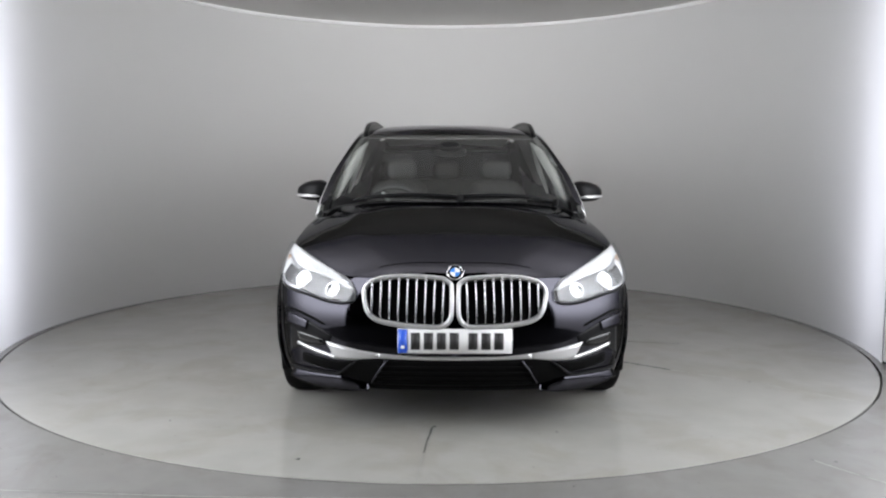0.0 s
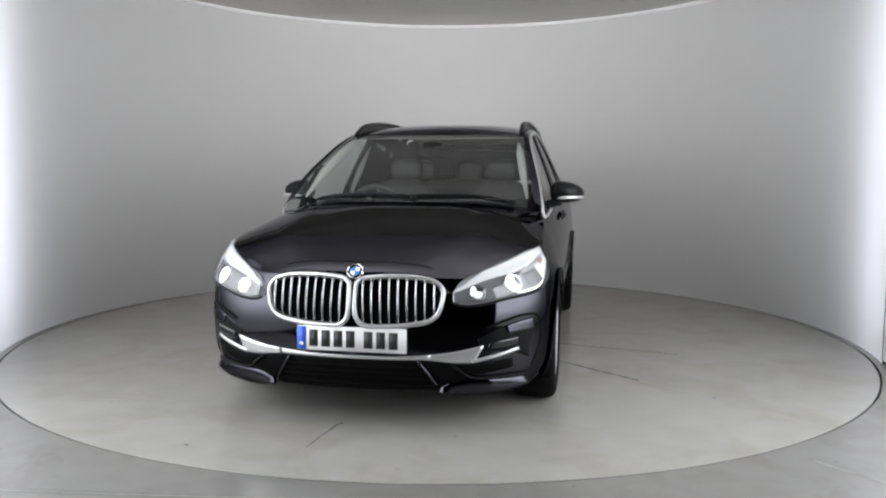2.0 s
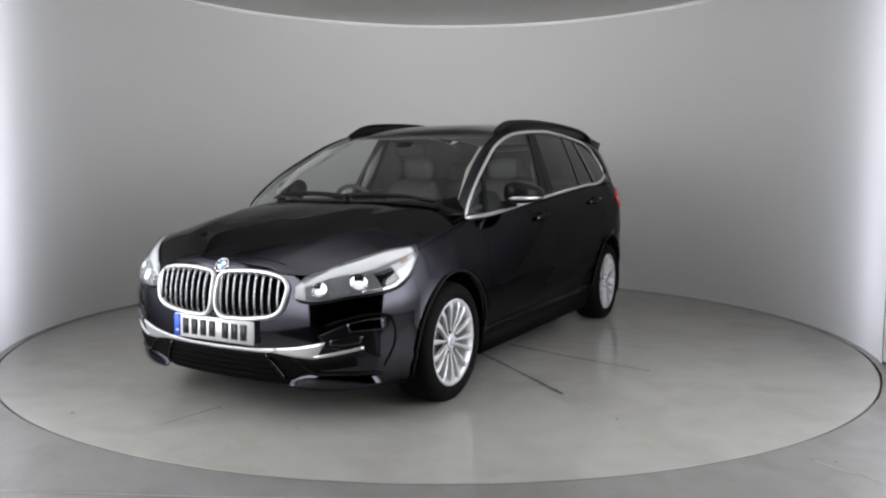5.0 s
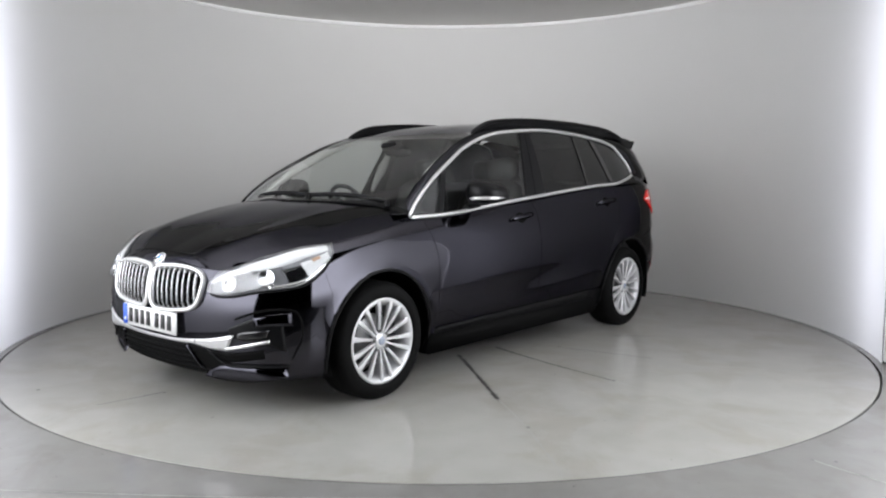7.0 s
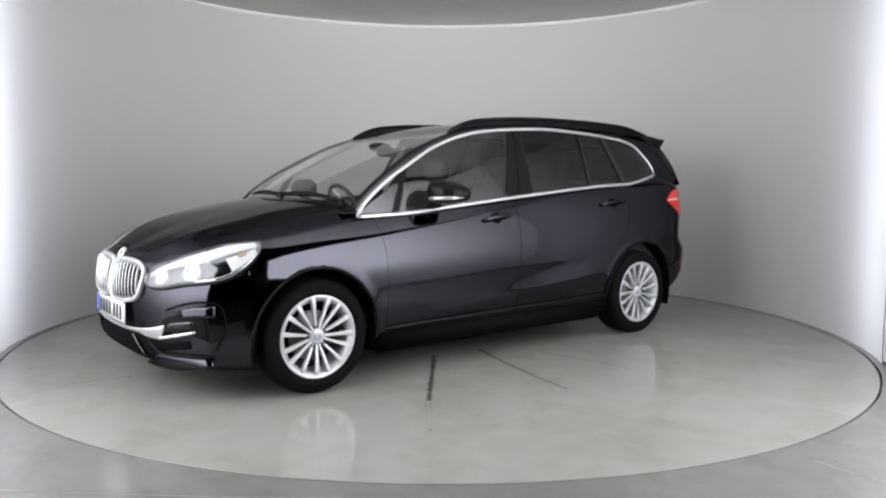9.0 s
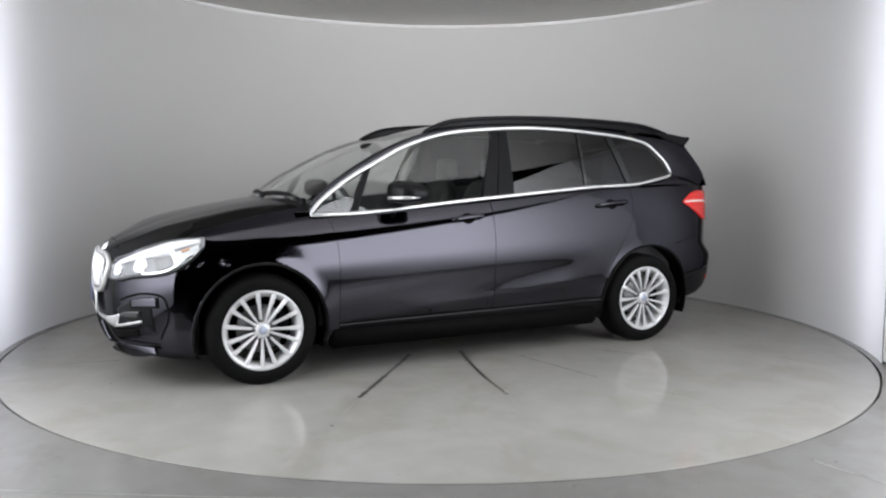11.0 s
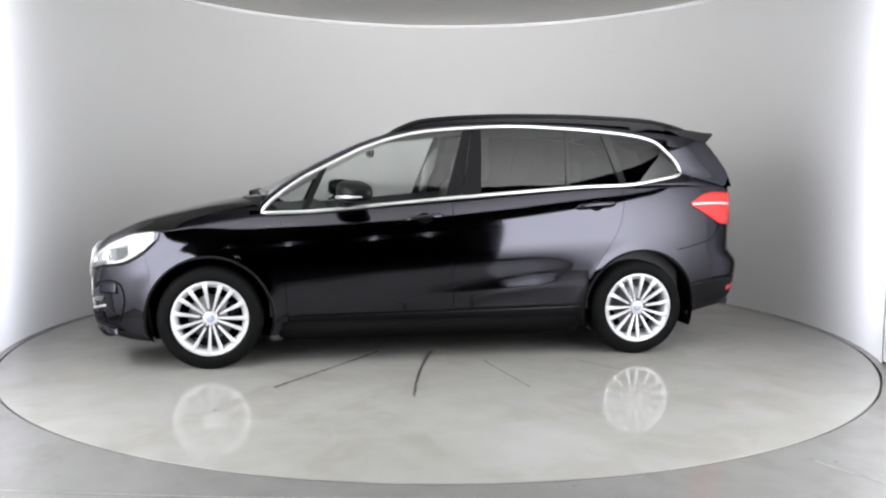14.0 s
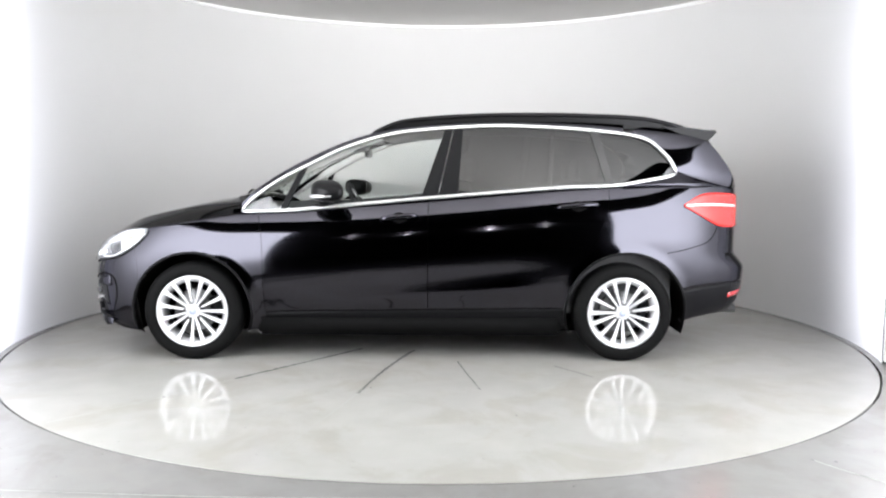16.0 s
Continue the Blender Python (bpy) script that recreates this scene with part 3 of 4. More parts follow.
# ---- bonnet ----
E1 = [tuple(shoulder(s)) for s in np.linspace(_ctrl[2], _ctrl[8], 40)]
NA, NB = 26, 40
edge = spline(E1, NB + 1)
front = spline([tuple(shoulder(s)) for s in np.linspace(0, _ctrl[2], 20)], NA + 1)
mid = spline([(2.150, 0, 0.740), (2.130, 0, 0.762), (2.07, 0, 0.795), (1.95, 0, 0.848), (1.80, 0, 0.905), (1.60, 0, 0.962), (1.40, 0, 1.008), (1.24, 0, 1.036)], NB + 1)
back = spline([(1.24, 0, 1.036), (1.23, 0.25, 1.035), (1.19, 0.45, 1.026), (1.12, 0.65, 1.0), (1.05, 0.792, 0.945)], NA + 1)
rows = []
for j in range(NB + 1):
    b = j / NB
    r = []
    for i in range(NA + 1):
        a = i / NA
        fz = np.array([a, a, a ** (2.0 + 1.4 * min(1, b / 0.5))])
        lerp = lambda p, q: p * (1 - fz) + q * fz
        p = lerp(mid[j], edge[j])
        p = p + (1 - b) ** 2 * (front[i] - lerp(front[0], front[-1])) + b ** 2 * (back[i] - lerp(back[0], back[-1]))
        p[2] += 0.009 * math.exp(-((a - 0.62) / 0.10) ** 2) * min(1, 3 * b) * min(1, 4 * (1 - b))
        r.append(p)
    rows.append(r)
bm = grid(rows, both=True)
bmesh.ops.remove_doubles(bm, verts=bm.verts, dist=1e-4)
part("bonnet", bm, M_PAINT, car, "black painted bonnet with two creases")
BONNET = rows

# ---- greenhouse ----
LOW = spline([(1.085, 0.793, 0.953), (1.0, 0.798, 0.955), (0.823, 0.802, 0.960), (0.64, 0.803, 0.973), (0.458, 0.804, 0.991), (0.09, 0.804, 1.026), (-0.27, 0.804, 1.058), (-0.636, 0.803, 1.089), (-1.0, 0.800, 1.117), (-1.36, 0.792, 1.135), (-1.545, 0.772, 1.166), (-1.69, 0.742, 1.194), (-1.735, 0.722, 1.212)], 80)
UP = spline([(1.085, 0.790, 0.957), (1.02, 0.776, 1.031), (0.84, 0.742, 1.161), (0.655, 0.705, 1.260), (0.545, 0.683, 1.316), (0.47, 0.668, 1.353), (0.285, 0.646, 1.420), (0.10, 0.634, 1.466), (-0.087, 0.627, 1.490), (-0.455, 0.620, 1.516), (-0.64, 0.619, 1.519), (-1.01, 0.618, 1.505), (-1.20, 0.619, 1.491), (-1.385, 0.624, 1.472), (-1.51, 0.632, 1.448), (-1.58, 0.642, 1.420), (-1.64, 0.662, 1.366), (-1.70, 0.692, 1.297), (-1.735, 0.722, 1.212)], 110)
EDGE = spline([(1.10, 0.758, 0.985), (1.035, 0.733, 1.062), (0.846, 0.696, 1.200), (0.658, 0.658, 1.306), (0.47, 0.625, 1.394), (0.27, 0.600, 1.462), (0.05, 0.586, 1.506), (-0.3, 0.572, 1.541), (-0.7, 0.562, 1.553), (-1.2, 0.552, 1.547), (-1.6, 0.545, 1.527), (-1.85, 0.542, 1.508), (-1.97, 0.537, 1.494)], 90)
TOP = spline([(1.24, 0, 1.030), (0.9, 0, 1.195), (0.6, 0, 1.330), (0.38, 0, 1.420), (0.22, 0, 1.478), (0.0, 0, 1.535), (-0.3, 0, 1.573), (-0.7, 0, 1.586), (-1.2, 0, 1.577), (-1.6, 0, 1.554), (-2.0, 0, 1.518)], 120)
f_low, f_up, f_edge, f_top = (curve_x([tuple(p) for p in c], 400) for c in (LOW, UP[:int(len(UP) * 0.80)], EDGE, TOP))
HEADER_X = 0.24


def across(xs_mid, xs_edge, n=14, power=2.4):
    """Rows over the car's width from the centre line to the roof edge."""
    rows = []
    for xm, xe in zip(xs_mid, xs_edge):
        zm = float(f_top(xm)[1])
        ye, ze = f_edge(xe)
        rows.append([(xm + (xe - xm) * a ** 2, ye * a, zm + (ze - zm) * a ** power) for a in np.linspace(0, 1, n)])
    return rows


k = 22
bm = grid(across(np.linspace(1.235, HEADER_X, k), np.linspace(1.03, HEADER_X - 0.02, k)), both=True)
bmesh.ops.remove_doubles(bm, verts=bm.verts, dist=1e-4)
ws = part("windscreen", bm, M_GLASS, car, "clear laminated windscreen")
ws.visible_shadow = False
k = 44
bm = grid(across(np.linspace(HEADER_X, -2.0, k), np.linspace(HEADER_X - 0.02, -1.97, k)), both=True)
bmesh.ops.remove_doubles(bm, verts=bm.verts, dist=1e-4)
part("roof", bm, M_PAINT, car, "black painted roof")
# A-pillars and roof sides
rows = []
for t in np.linspace(0, 1, 90):
    u = UP[int(t * (len(UP) - 1) * 0.86)]
    e = EDGE[min(len(EDGE) - 1, int(np.argmin(abs(EDGE[:, 0] - (u[0] - 0.02 * (1 - t))))))]
    rows.append([u + (e - u) * w + np.array([0.012, 0.016, 0.008]) * math.sin(math.pi * w) for w in np.linspace(0, 1, 7)])
for nm, m in (("roof_side", 1), ("roof_side", -1)):
    part(nm, grid([[(p[0], m * p[1], p[2]) for p in r] for r in rows]), M_PAINT, car)

# rear pillars: from the window's rear edge to the tailgate
inner = np.vstack([LOW[int(len(LOW) * 0.86):], UP[:int(len(UP) * 0.84):-1]])
outer = [tuple(shoulder(s) - np.array([0, 0, 0.010])) for s in np.linspace(s_at_x(-1.40), s_at_x(-2.165), 14)] + [(-2.12, 0.665, 1.20), (-2.055, 0.635, 1.32), (-1.985, 0.60, 1.42), (-1.955, 0.55, 1.488), (-1.8, 0.540, 1.512), (-1.58, 0.540, 1.529)]
ia, oa = spline([tuple(p) for p in inner], 60), spline(outer, 60)
rows = [[ia[i] + (oa[i] - ia[i]) * w + np.array([0, 0.022 * math.sin(math.pi * w), 0]) for w in np.linspace(0, 1, 9)] for i in range(60)]
for m in (1, -1):
    part("rear_pillar", grid([[(p[0], m * p[1], p[2]) for p in r] for r in rows]), M_PAINT, car)

# tailgate glass and rear spoiler
te = spline([(-2.135, 0.69, 1.124), (-2.12, 0.665, 1.20), (-2.055, 0.635, 1.32), (-1.985, 0.60, 1.42), (-1.955, 0.55, 1.488)], 16)
tm = spline([(-2.235, 0, 1.11), (-2.215, 0, 1.20), (-2.15, 0, 1.33), (-2.075, 0, 1.44), (-2.03, 0, 1.50)], 16)
rows = [[tm[j] + (te[j] - tm[j]) * np.array([a ** 2.2, a, a]) for a in np.linspace(0, 1, 17)] for j in range(16)]
bm = grid([r[:14] for r in rows[1:]], both=True)
bmesh.ops.remove_doubles(bm, verts=bm.verts, dist=1e-4)
part("tailgate_glass", bm, M_PRIVACY, car, "dark rear window")
for m in (1, -1):
    part("tailgate_frame", grid([[(p[0], m * p[1], p[2]) for p in r[13:]] for r in rows]), M_PAINT, car)


def roof_z(x, y):
    zm = float(f_top(x)[1])
    ye, ze = f_edge(max(x, -1.97))
    return zm + (ze - zm) * min(1.2, abs(y) / ye) ** 2.4


rows = []
for y in np.linspace(-0.60, 0.60, 25):
    q = (abs(y) / 0.60) ** 2
    zt = 1.517 - 0.022 * q
    rows.append([(-1.68, y, roof_z(-1.68, y) + 0.002), (-1.84, y, roof_z(-1.84, y) + 0.012), (-1.97, y, zt + 0.010 - 0.008 * q), (-2.09 + 0.07 * q, y, zt + 0.002), (-2.10 + 0.07 * q, y, zt - 0.012), (-2.04 + 0.05 * q, y, zt - 0.055), (-1.96, y, zt - 0.085), (-1.90, y, zt - 0.07)])
bm = grid(rows)
for r in (rows[0], rows[-1]):
    bm.faces.new([bm.verts.new(p) for p in r])
part("rear_spoiler", bm, M_SATINBLACK, car, "black roof spoiler over the tailgate")


# ---- side windows ----
def pane(name, x0b, x0t, x1b, x1t, material, label="", inset=0.008, n=20, m=10):
    """A pane between two leaning uprights, on both sides."""
    for sg in (1, -1):
        rows = []
        for i in range(n + 1):
            t = i / n
            xb, xt = x0b + (x1b - x0b) * t, x0t + (x1t - x0t) * t
            lb, up = np.array([xb, *f_low(xb)]), np.array([xt, *up_at(xt)])
            if up[2] < lb[2]:
                up = lb + np.array([0, 0, 0.002])
            rows.append([(lb + (up - lb) * w + np.array([0, 0.006 * math.sin(math.pi * w) - inset, 0])) * np.array([1, sg, 1]) for w in np.linspace(0, 1, m + 1)])
        ob = part(name, grid(rows), material, car, label)
        ob.visible_shadow = False


_uu = UP


def up_at(x):
    i = int(np.argmin(_uu[:, 0]))
    c = _uu[np.argsort(_uu[:, 0])]
    return np.interp(x, c[:, 0], c[:, 1]), np.interp(x, c[:, 0], c[:, 2])


pane("quarter_light", 1.07, 1.06, 0.84, 0.70, M_GLASS, "small fixed front quarter light")
pane("front_window", 0.81, 0.67, -0.075, -0.235, M_GLASS, "clear front door window")
pane("rear_window", -0.305, -0.34, -0.888, -0.935, M_PRIVACY, "dark privacy rear door window")
pane("rear_window_fixed", -0.905, -0.95, -1.27, -1.185, M_PRIVACY, "narrow dark rear door pane")
pane("rear_side_window", -1.31, -1.235, -1.72, -1.70, M_PRIVACY, "dark rear quarter window")


def upright(name, x0b, x0t, x1b, x1t, material, out=0.0):
    for sg in (1, -1):
        rows = []
        for xb, xt in ((x0b, x0t), (x1b, x1t)):
            lb, up = np.array([xb, *f_low(xb)]), np.array([xt, *up_at(xt)])
            rows.append([(lb + (up - lb) * w + np.array([0, 0.006 * math.sin(math.pi * w) + out, 0])) * np.array([1, sg, 1]) for w in np.linspace(0, 1, 9)])
        r2 = [[p * np.array([1, 1, 1]) + np.array([0, -sg * 0.035, 0]) for p in r] for r in rows]
        part(name, grid([rows[0], rows[1], r2[1], r2[0], rows[0]]), material, car, smooth=False)


upright("window_divider", 0.845, 0.715, 0.80, 0.665, M_BLACK)
upright("centre_pillar", -0.07, -0.23, -0.175, -0.28, M_BLACK)
upright("centre_pillar_trim", -0.183, -0.288, -0.31, -0.345, M_BLACK)
upright("window_divider", -0.885, -0.932, -0.908, -0.952, M_GLOSSBLACK)
upright("rear_window_frame", -1.265, -1.18, -1.315, -1.24, M_GLOSSBLACK)

# chrome line round the side windows
for sg in (1, -1):
    f = lambda p: (p[0], sg * (p[1] + 0.004), p[2])
    part("chrome_strip", sweep([f(p) for p in LOW], [(0, sg, 0.35)] * len(LOW), 0.023, 0.010), M_SATIN, car, "bright chrome strip under the side windows")
    part("chrome_strip", sweep([f(p) for p in UP], [(0, sg, 0.35)] * len(UP), 0.023, 0.010), M_SATIN, car, "bright chrome strip over the side windows")

# roof rails
RAIL = spline([(0.27, 0.585, 1.466), (0.20, 0.582, 1.505), (0.08, 0.578, 1.552), (-0.10, 0.574, 1.578), (-0.45, 0.570, 1.601), (-0.85, 0.568, 1.608), (-1.2, 0.568, 1.603), (-1.55, 0.570, 1.584), (-1.70, 0.572, 1.556), (-1.84, 0.570, 1.518)], 70)
for sg in (1, -1):
    bm = sweep([(p[0], sg * p[1], p[2] - 0.012) for p in RAIL], [(0, 0.25 * sg, 1)] * len(RAIL), 0.034, 0.014)
    # web down to the roof
    rows = [[(p[0], sg * (p[1] - 0.004), p[2] - 0.012), (p[0], sg * (p[1] - 0.012), min(p[2] - 0.03, float(f_edge(p[0])[1]) - 0.03))] for p in RAIL]
    grid(rows, bm)
    part("roof_rail", bm, M_SATINBLACK, car, "satin black roof rail")

# wheel housings, floor pan
for sx in (1, -1):
    for sg in (1, -1):
        bm = bmesh.new()
        rows = []
        for y in (0.882, 0.86, 0.60, 0.55):
            r = ARCH_R[sx] - (0.004 if y > 0.87 else 0.0)
            rows.append([(sx * WHEEL_X + r * math.cos(a), sg * y, WHEEL_Z + r * math.sin(a)) for a in np.linspace(-0.35, math.pi + 0.35, 40)])
        rows.append([(sx * WHEEL_X + 0.05 * math.cos(a), sg * 0.54, WHEEL_Z + 0.05 * math.sin(a)) for a in np.linspace(-0.35, math.pi + 0.35, 40)])
        part("wheel_housing", grid(rows, bm), M_VOID, car)
bm = box(bmesh.new(), -1.72, 1.78, -0.66, 0.66, 0.15, 0.30, 0.02)
part("floor_pan", bm, M_VOID, car)
part("under_tray", box(bmesh.new(), -0.98, 0.98, -0.85, 0.85, 0.155, 0.29, 0.02), M_VOID, car)


for sx in (1, -1):
    for sg in (1, -1):
        pts = []
        for a in np.linspace(-0.30, math.pi + 0.30, 60):
            x, z = sx * WHEEL_X + (ARCH_R[sx] + 0.001) * math.cos(a), WHEEL_Z + (ARCH_R[sx] + 0.001) * math.sin(a)
            p, q = on_side(x, z, 0.007)
            pts.append((p.x, sg * p.y, p.z))
        part("arch_edge", sweep(pts, [(0, sg, 0)] * 60, 0.016, 0.006), M_BLACK, car)


# ---- wheels ----
def make_wheel(m):
    w = part("wheel", lathe([(0.02, -0.035), (0.06, -0.035), (0.07, -0.045), (0.135, -0.048), (0.14, -0.055), (0.135, -0.065), (0.02, -0.065)], 40), M_DISK, car, "silver multi-spoke alloy wheel", at=m)
    R = TYRE_R
    tyre = [(0.205, -0.17), (0.225, -0.185), (0.285, -0.190), (R - 0.014, -0.175), (R - 0.003, -0.150), (R, -0.10), (R, -0.03), (R - 0.003, 0.000), (R - 0.014, 0.024), (0.288, 0.036), (0.258, 0.041), (0.238, 0.037), (0.229, 0.026), (0.216, 0.018)]
    part("tyre", lathe(tyre, 72), M_TYRE, w, "black low-profile tyre")
    part("rim", lathe([(0.208, -0.15), (0.196, -0.10), (0.191, 0.0), (0.208, 0.022), (0.218, 0.030), (0.230, 0.030), (0.233, 0.020), (0.218, 0.008)], 72), M_RIM, w)
    ns, shared = 15, None
    for i in range(ns):
        if shared is None:
            rows = []
            for r, hw, h in ((0.028, 0.0065, 0.010), (0.07, 0.0072, 0.014), (0.13, 0.0088, 0.024), (0.186, 0.0122, 0.030), (0.216, 0.0155, 0.027)):
                rows.append([(r, y, t) for t, y in ((-hw, h - 0.022), (-hw, h - 0.004), (-hw * 0.6, h), (hw * 0.6, h), (hw, h - 0.004), (hw, h - 0.022))])
            ob = part("spoke", grid(rows), M_RIM, w, smooth=False)
            shared = ob.data
        else:
            ob = new("spoke", shared)
            ob.parent = w
        ob.matrix_basis = Matrix.Rotation(2 * math.pi * i / ns + 0.1 + (0.035 if i % 3 == 0 else -0.03 if i % 3 == 1 else 0), 4, "Y")
    part("hub", lathe([(0.001, 0.018), (0.034, 0.017), (0.042, 0.012), (0.045, -0.01)], 32), M_RIM, w)
    part("centre_cap", lathe([(0.001, 0.024), (0.017, 0.023), (0.023, 0.020), (0.024, 0.015)], 28), M_CAP, w, "small blue and white centre cap")
    for q in range(5):
        a = 2 * math.pi * q / 5 + 0.3
        part("wheel_bolt", lathe([(0.001, 0.016), (0.008, 0.016), (0.0085, 0.0)], 8), M_DISK, w, at=pose(0.055 * math.cos(a), 0, 0.055 * math.sin(a)))
    bm = box(bmesh.new(), -0.165, -0.10, -0.09, -0.03, -0.06, 0.07, 0.01)
    part("brake_caliper", bm, M_LOWER, w)
    return w


for sx in (1, -1):
    make_wheel(pose(sx * WHEEL_X + (0.016 if sx < 0 else 0), 0.862, WHEEL_Z, 0, 8 * sx, 0))
    make_wheel(pose(sx * WHEEL_X + (0.016 if sx < 0 else 0), -0.862, WHEEL_Z, 0, 5 * sx, 180))


# ---- front of the car ----
def on_body(s, v, out=0.0):
    """The shell by outline length and height share."""
    v = min(max(v, 0.0), 1.0)
    e = 0.004
    p = Vector(body(s, v))
    ds = Vector(body(min(s + e, _s[-1]), v)) - Vector(body(max(s - e, 0), v))
    dv = Vector(body(s, min(v + e, 1))) - Vector(body(s, max(v - e, 0)))
    nrm = ds.cross(dv).normalized()
    if nrm.dot(Vector((p.x * 0.4, p.y, 0))) < 0:
        nrm = -nrm
    return p + nrm * out, nrm


def s_of_y(y, front=True):
    k = np.argmax(_pl[:, 1])
    return float(np.interp(y, _pl[:1200, 1], _s[:1200])) if front else float(np.interp(-y, -_pl[2800:, 1], _s[2800:]))


def both(name, build, material, label="", parent=None):
    """A part on the left of the car and its twin on the right."""
    made = []
    for sg in (1, -1):
        bm = build()
        if sg < 0:
            bmesh.ops.scale(bm, verts=bm.verts, vec=(1, -1, 1))
        made.append(part(name, bm, material, parent or car, label))
    return made


KIDNEY = [(0.017, 0.69), (0.045, 0.711), (0.10, 0.719), (0.18, 0.724), (0.26, 0.723), (0.33, 0.715), (0.385, 0.696), (0.412, 0.665), (0.410, 0.615), (0.393, 0.562), (0.355, 0.532), (0.25, 0.511), (0.13, 0.503), (0.055, 0.507), (0.022, 0.538), (0.014, 0.61)]
kid = spline(KIDNEY + [KIDNEY[0]], 65)[:-1]


def kidney_span(y):
    i = np.where(np.diff(np.sign(kid[:, 0] - y)) != 0)[0]
    zs = sorted(kid[i, 1])
    return zs[0], zs[-1]


ys = np.linspace(0.022, 0.405, 22)
sp = [kidney_span(y) for y in ys]
backs = both("grille", lambda: patch([(y, s[1]) for y, s in zip(ys, sp)], [(y, s[0]) for y, s in zip(ys, sp)], on_front, 0.003, n=30, m=10), M_VOID, "black kidney grille with chrome bars")
for sg, gr in zip((1, -1), backs):
    loop = [on_front(sg * y, z, 0.004) for y, z in kid]
    part("grille_frame", sweep([p for p, q in loop], [q for p, q in loop], 0.023, 0.020, closed=True), M_SATIN, gr, "bright chrome grille surround")
    for y in np.linspace(0.052, 0.372, 9):
        z0, z1 = kidney_span(y)
        pts = [on_front(sg * (y + 0.006 * (1 - w)), z0 + 0.008 + (z1 - z0 - 0.016) * w, 0.002 + 0.018 * w ** 0.6) for w in np.linspace(0, 1, 9)]
        part("grille_bar", sweep([p for p, q in pts], [q for p, q in pts], 0.0095, 0.014, taper=False), M_BAR, gr)

# lower intake, fins, trims
part("lower_intake", patch([(-0.53, 0.275), (-0.45, 0.335), (-0.25, 0.346), (0, 0.347), (0.25, 0.346), (0.45, 0.335), (0.53, 0.275)], [(-0.53, 0.262), (-0.42, 0.222), (-0.25, 0.215), (0, 0.214), (0.25, 0.215), (0.42, 0.222), (0.53, 0.262)], on_front, 0.003, n=40, m=8), M_VOID, car, "black lower air intake")
# black strip over the painted shell, standing in for the shade under the nose
part("bumper_shade_strip", patch([(-0.40, 0.216), (-0.2, 0.2125), (0, 0.2125), (0.2, 0.2125), (0.40, 0.216)], [(-0.40, 0.190), (-0.2, 0.187), (0, 0.187), (0.2, 0.187), (0.40, 0.190)], on_front, 0.004, n=30, m=3), M_VOID, car, "black strip added over the painted lower bumper edge as shade")
for z in (0.312, 0.285, 0.258, 0.234):
    pts = [on_front(y, z, 0.004) for y in np.linspace(-0.36, 0.36, 25)]
    part("intake_bar", sweep([p for p, q in pts], [q for p, q in pts], 0.009, 0.010), M_VOID, car)
def line(pts, w, h, out=0.004, n=14):
    c = [on_front(*p, out) for p in spline(pts, n)]
    return sweep([p for p, q in c], [q for p, q in c], w, h)


both("intake_fin", lambda: line([(0.305, 0.348), (0.345, 0.295), (0.388, 0.228)], 0.016, 0.016), M_PAINT)
part("chrome_bumper_trim", patch([(-0.36, 0.374), (-0.2, 0.364), (0, 0.362), (0.2, 0.364), (0.36, 0.374)], [(-0.36, 0.352), (-0.2, 0.349), (0, 0.348), (0.2, 0.349), (0.36, 0.352)], on_front, 0.006, n=30, m=3), M_SATIN, car, "bright chrome strip across the front bumper")
pockets = both("fog_lamp_pocket", lambda: patch([(0.570, 0.446), (0.64, 0.482), (0.71, 0.512), (0.79, 0.530)], [(0.585, 0.402), (0.66, 0.385), (0.73, 0.375), (0.795, 0.335)], on_front, 0.0012, n=18, m=8, thick=0.003), M_SATINBLACK, "black fog lamp surround")
for sg, pk in zip((1, -1), pockets):
    f = lambda y, z, o: on_front(sg * y, z, o)
    part("bumper_winglet", patch([(0.685, 0.503), (0.75, 0.520), (0.815, 0.528)], [(0.695, 0.462), (0.75, 0.468), (0.815, 0.468)], f, 0.005, n=10, m=4, thick=0.004, low=0.010), M_PAINT, pk)
    part("fog_lamp", patch([(0.62, 0.428), (0.68, 0.440), (0.745, 0.448)], [(0.615, 0.404), (0.68, 0.404), (0.735, 0.412)], f, 0.010, n=10, m=4), M_GLOSSBLACK, pk, "small fog lamp")
both("chrome_bumper_trim", lambda: patch([(0.355, 0.374), (0.45, 0.386), (0.53, 0.402), (0.598, 0.418)], [(0.355, 0.352), (0.42, 0.344), (0.47, 0.338), (0.555, 0.338)], on_front, 0.007, n=16, m=4), M_SATIN, "broad bright chrome bumper trim")
both("chrome_trim_blade", lambda: patch([(0.545, 0.350), (0.64, 0.372), (0.745, 0.398)], [(0.545, 0.337), (0.64, 0.357), (0.745, 0.385)], on_front, 0.009, n=14, m=2), M_SATIN)
both("side_intake", lambda: patch([(0.465, 0.331), (0.56, 0.326), (0.72, 0.348)], [(0.54, 0.278), (0.62, 0.288), (0.72, 0.306)], on_front, 0.005, n=14, m=4), M_VOID, "black side air slot")
both("bumper_lip", lambda: patch([(0.395, 0.220), (0.51, 0.254), (0.66, 0.256), (0.775, 0.253)], [(0.395, 0.215), (0.52, 0.205), (0.66, 0.210), (0.775, 0.228)], on_front, 0.004, n=18, m=5, thick=0.012, low=0.036), M_PAINT, "painted bumper lip")
both("intake_edge", lambda: line([(0.44, 0.340), (0.49, 0.305), (0.54, 0.268), (0.66, 0.266), (0.79, 0.262)], 0.010, 0.012), M_BLACK)

